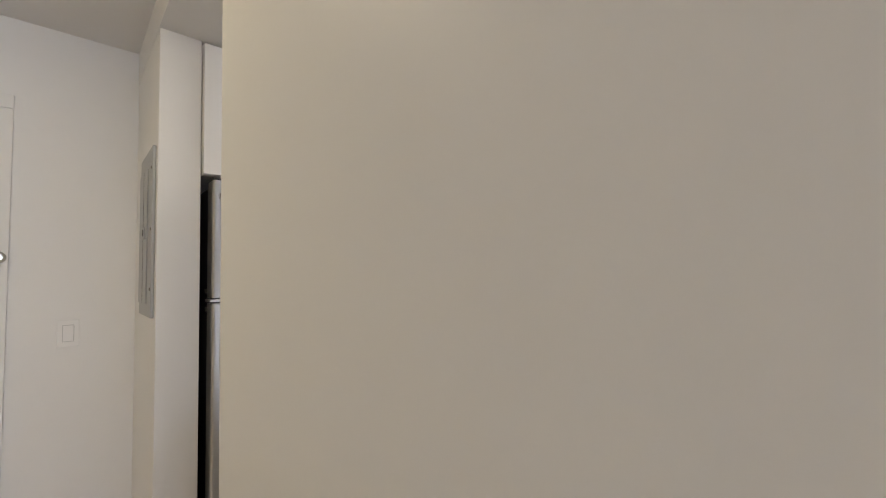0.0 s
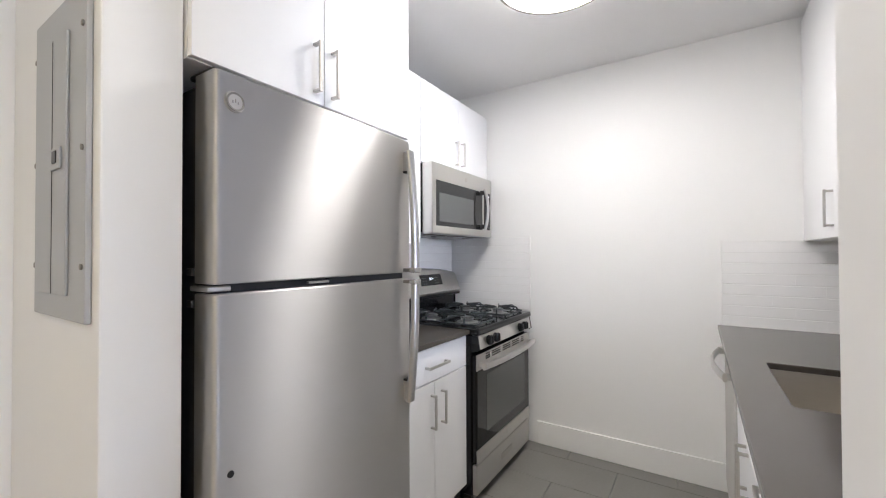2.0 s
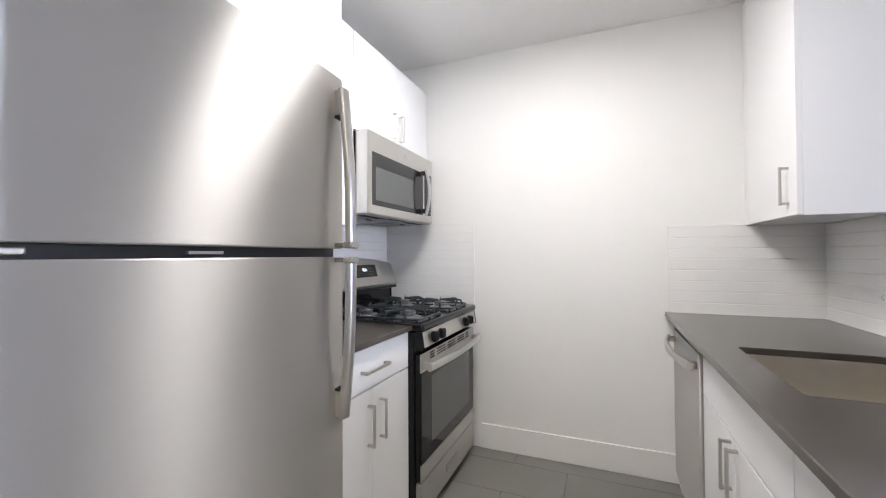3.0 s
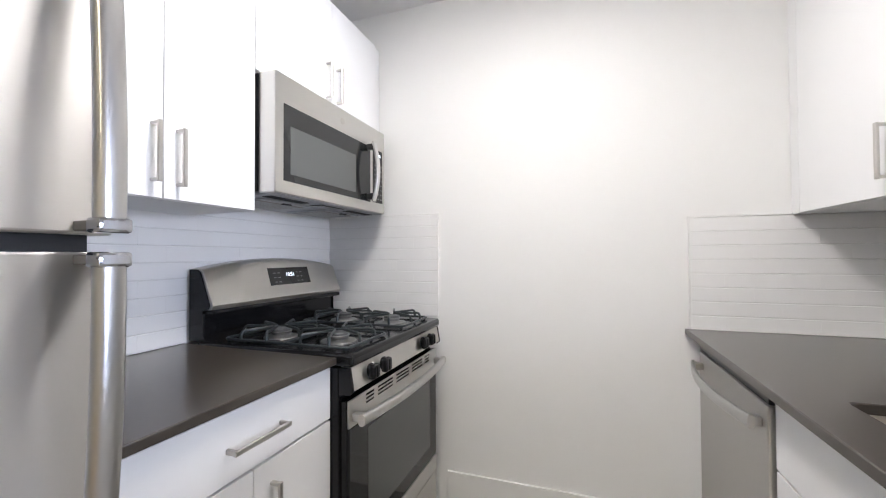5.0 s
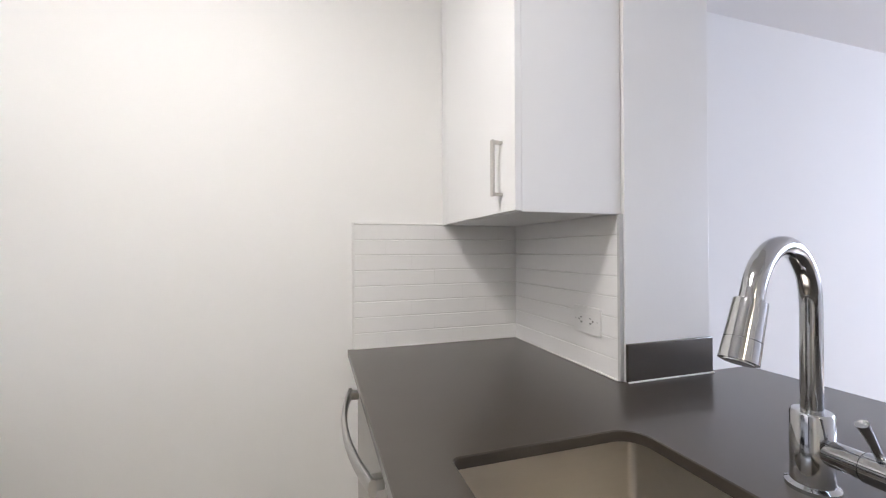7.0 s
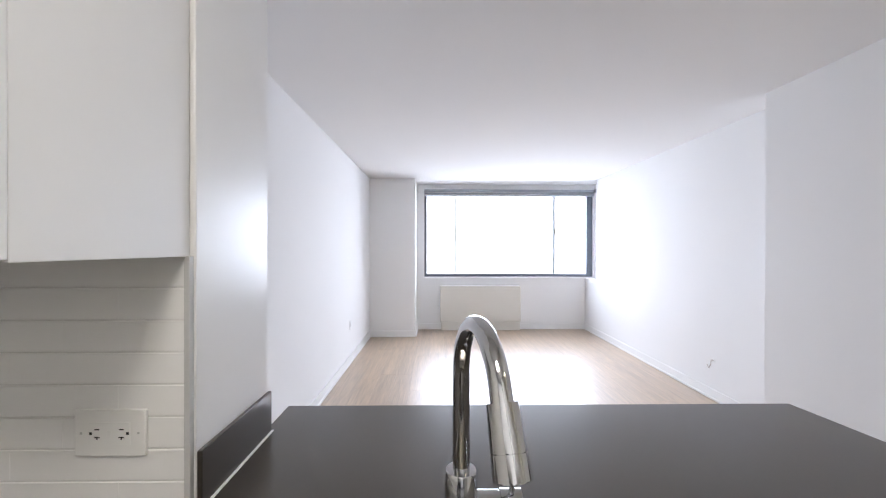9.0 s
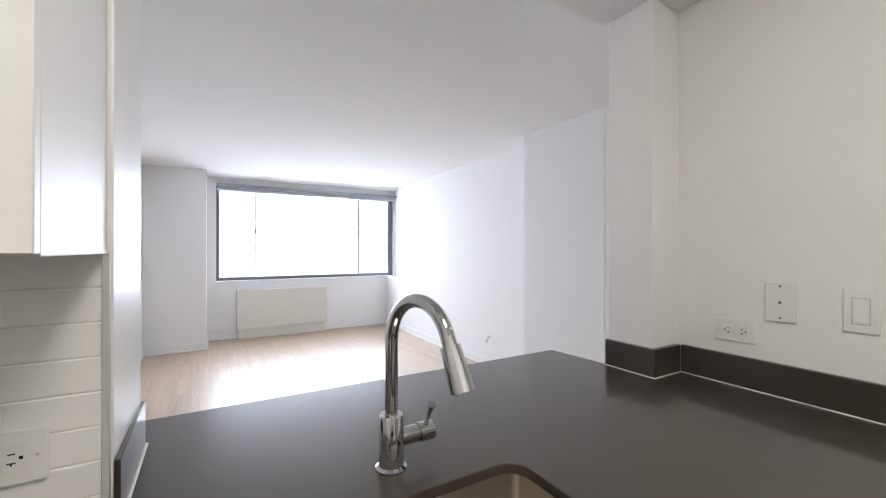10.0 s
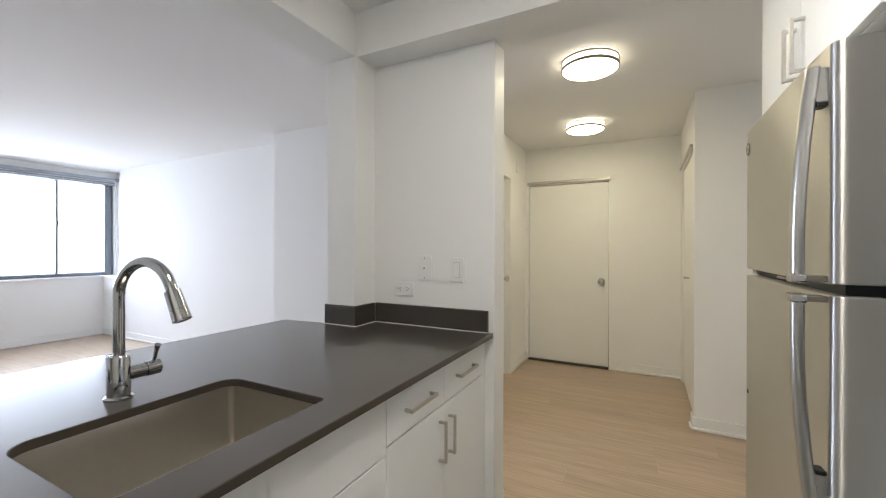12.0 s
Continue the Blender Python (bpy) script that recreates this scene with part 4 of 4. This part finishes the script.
# front: control strip, vent strip, oven door, drawer
bm = bmesh.new()
prism(bm, [(0.647, 0.808), (RF + 0.012, 0.808), (RF + 0.022, 0.815), (RF + 0.010, 0.882), (0.647, 0.883)], "y", RY0 + 0.010, RY1 - 0.010, 0.002)
cs = part("control_strip", bm, STEELH, rg)
for y0, y1 in ((RY0, RY0 + 0.0095), (RY1 - 0.0095, RY1)):
    bm = prism(bmesh.new(), [(0.646, 0.802), (RF + 0.010, 0.802), (RF + 0.0235, 0.812), (RF + 0.012, 0.883), (0.646, 0.883)], "y", y0, y1, 0.0015)
    part("strip_end", bm, BLACK, rg)
for y in (-0.742, -0.656, -0.300, -0.222):
    bm = bmesh.new()
    lathe(bm, [(0.025, 0.0), (0.026, 0.005), (0.020, 0.007)], (RF + 0.013, y, 0.846), 28, "x")
    box(bm, RF + 0.016, RF + 0.042, y - 0.023, y + 0.023, 0.822, 0.870, 0.010, 3)
    box(bm, RF + 0.041, RF + 0.045, y - 0.004, y + 0.004, 0.828, 0.866, 0.0015)
    part("knob", bm, BLACK, cs, "glossy black control knob")
part("oven_door", block(0.648, RF - 0.002, RY0 + 0.006, RY1 - 0.006, 0.215, 0.780, 0.004), BLACK, rg)
od = part("door_top", block(RF - 0.0015, RF + 0.006, RY0 + 0.006, RY1 - 0.006, 0.698, 0.782, 0.003), STEELH, rg, "stainless top of the oven door")
part("door_bottom", block(RF - 0.0015, RF + 0.006, RY0 + 0.006, RY1 - 0.006, 0.214, 0.285, 0.003), STEELH, rg)
part("door_glass", block(RF - 0.003, RF + 0.004, RY0 + 0.012, RY1 - 0.012, 0.287, 0.696, 0.002), DGLASS, rg)
part("oven_window", block(RF + 0.004, RF + 0.0052, RY0 + 0.12, RY1 - 0.09, 0.35, 0.66, 0.0004), MESHGL, rg)
for u0, u1 in ((0.105, 0.155), (0.185, 0.295), (0.327, 0.437), (0.469, 0.579), (0.609, 0.659)):
    for k in range(3):
        part("vent_slot", block(RF + 0.004, RF + 0.0068, RY0 + u0, RY0 + u1, 0.7435 + 0.0125 * k, 0.7495 + 0.0125 * k), BLACK, od)
bow_handle(rg, (RF + 0.006, RY0 + 0.015, 0.728), (RF + 0.006, RY1 - 0.015, 0.728), 0.026, (1, 0, 0), 0.034, 0.022, "bowed steel oven handle", 0.038)
dr = part("drawer", block(0.648, RF + 0.004, RY0 + 0.006, RY1 - 0.006, 0.055, 0.208, 0.004), STEELH, rg)
part("drawer_pull", block(RF + 0.003, RF + 0.008, -0.56, -0.40, 0.115, 0.150, 0.003), STEEL, dr)
part("rating_label", block(0.52, 0.56, RY0 - 0.0012, RY0 - 0.0004, 0.06, 0.10), PLATE, rg, "small white rating label")
part("foot_cover", block(0.60, 0.64, RY0 + 0.001, RY0 + 0.03, 0.006, 0.048), PLASTIC, rg)
bm = bmesh.new()
lathe(bm, [(0.0, 0.002), (0.010, 0.002), (0.011, 0.0)], (RF + 0.006, -0.478, 0.25), 20, "x")
part("badge", bm, NICKEL, rg)

# burners and grates
BX, BY = (0.278, 0.528), (-0.688, -0.276)
for x in BX:
    for y in BY:
        r = 0.037
        bm = bmesh.new()
        lathe(bm, [(r + 0.026, 0.0), (r + 0.024, 0.004), (r + 0.004, 0.005), (r - 0.004, 0.010), (r, 0.020), (r + 0.002, 0.022), (r * 0.98, 0.024)], (x, y, 0.9215), 36)
        b = part("burner", bm, ALUB, rg, "aluminium burner head")
        bm = bmesh.new()
        lathe(bm, [(r * 0.98, 0.024), (r * 0.97, 0.029), (r * 0.88, 0.032), (0.0, 0.033)], (x, y, 0.9215), 36)
        part("burner_cap", bm, CAPM, b, "grey enamelled burner cap")
        bm = bmesh.new()
        tube(bm, [(x - r - 0.010, y + 0.012, 0.925), (x - r - 0.010, y + 0.012, 0.944)], 0.0035, 8)
        part("igniter", bm, PLATE, b)


def loop(bm, foot_a, foot_b, tip, z0, z1, r):
    """A wire that climbs from the frame, runs to a tip over the burner and comes back down."""
    def rise(f, back):
        d = Vector((tip[0] - f[0], tip[1] - f[1], 0)).normalized()
        q = Vector((f[0], f[1], 0))
        pts = [q + Vector((0, 0, z0)), q + Vector((0, 0, z1 - 0.012)) + d * 0.001, q + Vector((0, 0, z1 - 0.004)) + d * 0.004, q + Vector((0, 0, z1)) + d * 0.012]
        return pts[::-1] if back else pts
    tube(bm, [tuple(p) for p in rise(foot_a, False)] + [(tip[0], tip[1], z1 + 0.001)] + [tuple(p) for p in rise(foot_b, True)], r, 8)


def grate(y0, y1):
    """One wire grate: a rounded frame on feet, four raised loops round each of two burners."""
    bm = bmesh.new()
    x0, x1, z, zt, r, c = 0.148, 0.648, 0.932, 0.963, 0.0052, 0.022
    n = []
    for cx, cy, a0 in ((x1 - c, y1 - c, 0), (x0 + c, y1 - c, 90), (x0 + c, y0 + c, 180), (x1 - c, y0 + c, 270)):
        n += [(cx + c * math.cos(radians(a0 + 22.5 * k)), cy + c * math.sin(radians(a0 + 22.5 * k)), z) for k in range(5)]
    tube(bm, n + [n[0]], r, 8, False)
    ym, xm = (y0 + y1) / 2, (BX[0] + BX[1]) / 2
    tube(bm, [(xm, y0, z), (xm, y1, z)], r, 8)
    for bx, xa, xb in ((BX[0], x0, xm), (BX[1], xm, x1)):
        loop(bm, (bx - 0.055, y0), (bx + 0.055, y0), (bx, ym - 0.020), z, zt, r)
        loop(bm, (bx - 0.055, y1), (bx + 0.055, y1), (bx, ym + 0.020), z, zt, r)
        loop(bm, (xa + 0.003, ym - 0.050), (xa + 0.003, ym + 0.050), (bx - 0.020, ym), z, zt, r)
        loop(bm, (xb - 0.003, ym - 0.050), (xb - 0.003, ym + 0.050), (bx + 0.020, ym), z, zt, r)
    for fx in (x0 + 0.012, x1 - 0.012):
        for fy in (y0 + 0.012, y1 - 0.012):
            tube(bm, [(fx, fy, 0.9215), (fx, fy, z)], 0.006, 8)
    part("grate", bm, IRON, rg, "dark grey wire grate with raised loops")


grate(BY[0] - 0.135, BY[0] + 0.135)
grate(BY[1] - 0.135, BY[1] + 0.135)


# ---------------------------------------------------------------- ceiling lamps
def ceiling_lamp(x, y, z, r, light, band):
    lamp = thing("ceiling_light", (x, y, z), "round flush ceiling lamp with two brushed nickel rings, lit", "ceiling light", "ceiling lamps")
    bm = bmesh.new()
    lathe(bm, [(0.0, -0.0005), (r * 0.90, -0.0005), (r * 0.90, -0.006), (0.0, -0.006)], (x, y, z), 56)
    part("base_plate", bm, PLATE, lamp)
    for z0, z1 in ((-0.004, -0.016), (-0.043, -0.060)):
        bm = bmesh.new()
        lathe(bm, [(r * 0.955, z0), (r, z0), (r, z1), (r * 0.955, z1), (r * 0.955, z0)], (x, y, z), 64)
        part("ring", bm, LAMPRING, lamp, "brushed nickel ring")
    bm = bmesh.new()
    lathe(bm, [(r * 0.94, -0.0075), (r * 0.94, -0.051)], (x, y, z), 64)
    part("side_band", bm, band, lamp)
    bm = bmesh.new()
    lathe(bm, [(r * 0.935, -0.052), (r * 0.93, -0.060), (r * 0.80, -0.068), (r * 0.5, -0.074), (0.0, -0.077)], (x, y, z), 56)
    part("diffuser", bm, light, lamp, "glowing white acrylic diffuser")
    return lamp


ceiling_lamp(1.168, -1.055, KC, 0.262, LAMPGLOW, BANDGLOW)
ceiling_lamp(1.405, -3.10, HC, 0.168, HALLGLOW, HALLBAND)
ceiling_lamp(1.60, -4.39, HC, 0.168, HALLGLOW, HALLBAND)


# ---------------------------------------------------------------- plates, panel, small fittings
def plate(name, label, face, u0, u1, z0, z1, kindof, axis="y", way=1):
    """A wall plate on a face; axis: the wall's normal."""
    p = thing(name, (face, (u0 + u1) / 2, z0) if axis == "x" else ((u0 + u1) / 2, face, z0), label, name.replace("_", " "))
    def b(a0, a1, c0, c1, d0, d1, bev=0.0):
        f0, f1 = face + way * d0, face + way * d1
        return block(f0, f1, a0, a1, c0, c1, bev) if axis == "x" else block(a0, a1, f0, f1, c0, c1, bev)
    part("cover", b(u0, u1, z0, z1, 0.0005, 0.0075, 0.0025), PLATE, p)
    um, zm, w, h = (u0 + u1) / 2, (z0 + z1) / 2, u1 - u0, z1 - z0
    if kindof == "switch":
        # grey plate puts the shaded gap round the rocker into colour
        part("rocker_gap_shade", b(um - w * 0.26, um + w * 0.26, zm - h * 0.31, zm + h * 0.31, 0.0074, 0.0079), PLATEG, p)
        part("rocker", b(um - w * 0.23, um + w * 0.23, zm - h * 0.29, zm + h * 0.29, 0.0072, 0.0105, 0.0015), PLATE, p)
    elif kindof == "jack":
        part("jack", b(um - 0.008, um + 0.008, zm - 0.008, zm + 0.008, 0.0072, 0.0098, 0.001), PLATE, p)
        part("socket", b(um - 0.004, um + 0.004, zm - 0.005, zm + 0.003, 0.0098, 0.0103), RINGM, p)
        for s in (-1, 1):
            part("screw", b(um - 0.003, um + 0.003, zm + s * h * 0.40 - 0.003, zm + s * h * 0.40 + 0.003, 0.0072, 0.0088), RINGM, p)
    else:
        part("receptacle", b(um - w * 0.29, um + w * 0.29, zm - h * 0.24, zm + h * 0.24, 0.0072, 0.0088, 0.001), PLATE, p)
        part("reset_button", b(um - 0.004, um + 0.004, zm - 0.006, zm + 0.006, 0.0088, 0.0098, 0.0008), PLATE, p)
        for s in (-1, 1):
            uu = um + s * w * 0.17
            part("slot", b(uu - 0.0042, uu + 0.0042, zm + 0.0058, zm + 0.0078, 0.0088, 0.0092), PLASTIC, p)
            part("slot", b(uu - 0.0048, uu + 0.0048, zm - 0.0080, zm - 0.0060, 0.0088, 0.0092), PLASTIC, p)
            part("slot", b(uu - 0.0010, uu + 0.0010, zm - 0.0110, zm - 0.0080, 0.0088, 0.0092), PLASTIC, p)
            part("ground_hole", b(uu + s * 0.0085, uu + s * 0.0130, zm - 0.0024, zm + 0.0024, 0.0088, 0.0092, 0.0), PLASTIC, p)
            part("cover_screw", b(um + s * w * 0.40 - 0.002, um + s * w * 0.40 + 0.002, zm - 0.002, zm + 0.002, 0.0074, 0.0079), PLATEG, p)
    return p


plate("outlet", "white horizontal outlet above the dark upstand", -2.318, 2.175, 2.295, 1.064, 1.138, "outlet")
plate("wall_jack", "white telephone jack plate with two screws", -2.318, 2.070, 2.150, 1.150, 1.276, "jack")
plate("light_switch", "white rocker light switch on the stub wall", -2.318, 1.892, 1.966, 1.148, 1.268, "switch")
plate("light_switch", "white rocker light switch beside the entrance door", 0.08, -2.690, -2.615, 1.035, 1.155, "switch", "x", 1)
plate("outlet", "white horizontal outlet set in the tiled splashback", 2.418, -0.536, -0.412, 1.020, 1.102, "outlet", "x", -1)
plate("outlet", "white horizontal outlet in the tile beside the range", 0.0125, -1.240, -1.118, 1.032, 1.106, "outlet", "x", 1)
plate("outlet", "white outlet low on the living room wall", 0.0, 6.48, 6.55, 0.40, 0.51, "outlet", "y", -1)
# bent tube and small block added in place of a faint brownish smudge
cb = thing("smudge_tube", (5.30, SY, 0.27), "short beige bent tube standing in for a brownish wall smudge", "cable")
bm = bmesh.new()
tube(bm, [(5.30, SY + 0.001, 0.36), (5.295, SY + 0.03, 0.365), (5.28, SY + 0.045, 0.33), (5.31, SY + 0.04, 0.29), (5.34, SY + 0.035, 0.31)], 0.0045, 8)
part("cable", bm, mat("beige_tube", (0.50, 0.44, 0.39), 0.5), cb)
part("smudge_block", block(5.285, 5.315, SY + 0.0005, SY + 0.008, 0.345, 0.375, 0.002), PLATE, cb)

ep = thing("electrical_panel", (0.425, -2.418, 1.175), "grey enamelled breaker panel with closed door on the wall", "electrical panel")
part("cover", block(0.345, 0.676, -2.430, -2.4185, 1.180, 1.845, 0.003), PANEL, ep)
pd = part("door", block(0.375, 0.585, -2.436, -2.4305, 1.230, 1.770, 0.002), PANEL, ep)
part("door_seam", block(0.497, 0.4995, -2.4368, -2.4362, 1.232, 1.768), DARKGAP, ep)
part("latch", block(0.50, 0.565, -2.441, -2.4365, 1.490, 1.535, 0.002), PANEL, pd)
part("latch_slot", block(0.525, 0.548, -2.443, -2.4412, 1.502, 1.527), PLASTIC, pd)
for x in (0.358, 0.662):
    for z in (1.29, 1.52, 1.76):
        bm = bmesh.new()
        lathe(bm, [(0.006, 0.0), (0.006, -0.003), (0.0, -0.004)], (x, -2.4302, z), 12, "y")
        part("screw", bm, RINGM, ep)

# little chime box high on the hall wall
ch = thing("door_chime", (2.36, -4.81, 2.15), "small white box high on the hall wall", "door chime")
part("cover", block(2.345, 2.3695, -4.84, -4.78, 2.15, 2.27, 0.004), PLATE, ch)

# ---------------------------------------------------------------- splashback tiles
def tiled(name, label, axis, face, way, u0, u1, z0, z1, trim_edges, edging=None):
    """A thin bed of grout with its tiles as pieces in running bond."""
    def b(a0, a1, c0, c1, d0, d1):
        f0, f1 = face + way * d0, face + way * d1
        return block(f0, f1, a0, a1, c0, c1) if axis == "x" else block(a0, a1, f0, f1, c0, c1)
    bed = structure(name, b(u0, u1, z0, z1, 0.0005, 0.0096), GROUT, label, "splashback")
    L, H, g, k = 0.305, 0.0572, 0.0019, 0
    meshes = {}
    z = z1
    while z > z0 + 0.006:
        lo = max(z - H + g, z0)
        u = u0 - L * (0.0, 0.62, 0.3)[k % 3]
        while u < u1:
            a, c = max(u, u0), min(u + L - 0.0003, u1)
            if c - a > 0.008:
                key = (round(c - a, 4), round(z - lo, 4))
                if key not in meshes:
                    w, h, d, e = key[0] / 2, key[1] / 2, 0.0114, 0.0018
                    vs, fs = [], []
                    for (sw, sh, dd) in ((w, h, 0.008), (w, h, d - e), (w, h - e, d)):
                        vs += [(-sw, -sh, dd), (sw, -sh, dd), (sw, sh, dd), (-sw, sh, dd)]
                    for r in (0, 4):
                        fs += [(r + i, r + (i + 1) % 4, r + 4 + (i + 1) % 4, r + 4 + i) for i in range(4)]
                    fs.append((8, 9, 10, 11))
                    me = bpy.data.meshes.new("tile")
                    me.from_pydata([((way * q, p, s) if axis == "x" else (p, way * q, s)) for p, s, q in vs], [], fs)
                    bb = bmesh.new()
                    bb.from_mesh(me)
                    bmesh.ops.recalc_face_normals(bb, faces=bb.faces)
                    if sum((f.normal[0 if axis == "x" else 1] * way for f in bb.faces)) < 0:
                        bmesh.ops.reverse_faces(bb, faces=bb.faces)
                    bb.to_mesh(me)
                    bb.free()
                    me.materials.append(TILE)
                    meshes[key] = me
                t = new("tile", meshes[key])
                t.parent = bed
                um, zm = (a + c) / 2, (z + lo) / 2
                t.location = (face, um, zm) if axis == "x" else (um, face, zm)
            u += L
        z -= H
        k += 1
    bm = bmesh.new()
    for a0, a1, c0, c1 in trim_edges:
        box(bm, *((face + way * 0.0005, face + way * 0.0135, a0, a1) if axis == "x" else (a0, a1, face + way * 0.0005, face + way * 0.0135)), c0, c1, 0.001, 1)
    if trim_edges:
        part("edge_trim", bm, edging or TRIM, bed, "slim pale grey edge trim" if edging else "slim white edge trim")
    return bed


tiled("splashback_1", "white glazed subway tile beside the range", "y", 0, -1, 0.002, 0.648, CT, 1.43, [(0.6485, 0.656, CT, 1.438), (0.002, 0.648, 1.4305, 1.438)])
tiled("splashback_2", "white glazed subway tile above the worktop's end", "y", 0, -1, 1.764, 2.428, CT + 0.001, 1.371, [(1.756, 1.7635, CT + 0.001, 1.379), (1.764, 2.12, 1.3715, 1.379)])
tiled("splashback_3", "white glazed subway tile on the side wall", "x", 2.43, -1, -0.598, -0.013, CT + 0.001, 1.371, [(-0.609, -0.5985, CT + 0.002, 1.371)], PLATEG)
tiled("splashback_4", "white glazed subway tile behind the range", "x", 0, 1, -1.545, -0.013, CT + 0.001, 1.43, [])

# ---------------------------------------------------------------- floor pieces
def piece_mesh(name, w, l, material, e=0.0015, t=0.011):
    vs, fs = [], []
    for a, b, z in ((w, l, -t), (w, l, -e), (w - e, l - e, 0.0)):
        vs += [(-a, -b, z), (a, -b, z), (a, b, z), (-a, b, z)]
    for r in (0, 4):
        fs += [(r + i, r + (i + 1) % 4, r + 4 + (i + 1) % 4, r + 4 + i) for i in range(4)]
    fs.append((8, 9, 10, 11))
    me = bpy.data.meshes.new(name)
    me.from_pydata(vs, [], fs)
    me.materials.append(material)
    return me


cache = {}


def lay(name, x0, x1, y0, y1, material, e):
    key = (name, round(x1 - x0, 4), round(y1 - y0, 4))
    if key not in cache:
        cache[key] = piece_mesh(name, key[1] / 2, key[2] / 2, material, e)
    ob = new(name, cache[key])
    ob.parent = floor
    ob.location = ((x0 + x1) / 2, (y0 + y1) / 2, 0)
    return ob


# grey tiles, 61 by 30.5 cm in half bond
g = 0.003
y, k = 0.183, 0
while y > -2.36:
    lo = max(y - 0.305, -2.385)
    x = 0.02 - (0.305 if k % 2 else 0.0) - 0.31
    while x < 2.43:
        a, b, c, d = max(x, 0.0), min(x + 0.61, 2.43), lo, min(y, 0.0)
        if b - a > 0.02 and d - c > 0.02:
            lay("floor_tile", a + g / 2, b - g / 2, c + g / 2, d - g / 2, FTILE, 0.001)
        x += 0.61
    y -= 0.305
    k += 1
rng = random.Random(7)


def planks(x0, x1, y0, y1):
    y = y0
    while y < y1 - 0.001:
        y2 = min(y + 0.178, y1)
        x = x0 - rng.random() * 1.0
        while x < x1:
            a, b = max(x, x0), min(x + 1.22, x1)
            if b - a > 0.03:
                lay("plank", a + 0.0004, b - 0.0004, y + 0.0004, y2 - 0.0004, OAK, 0.0007)
            x += 1.22
        y = y2


planks(-0.1, 4.444, -5.30, -2.386)
planks(4.444, 8.47, -3.58, -2.386)
planks(2.45, 8.47, -2.386, 0.0)
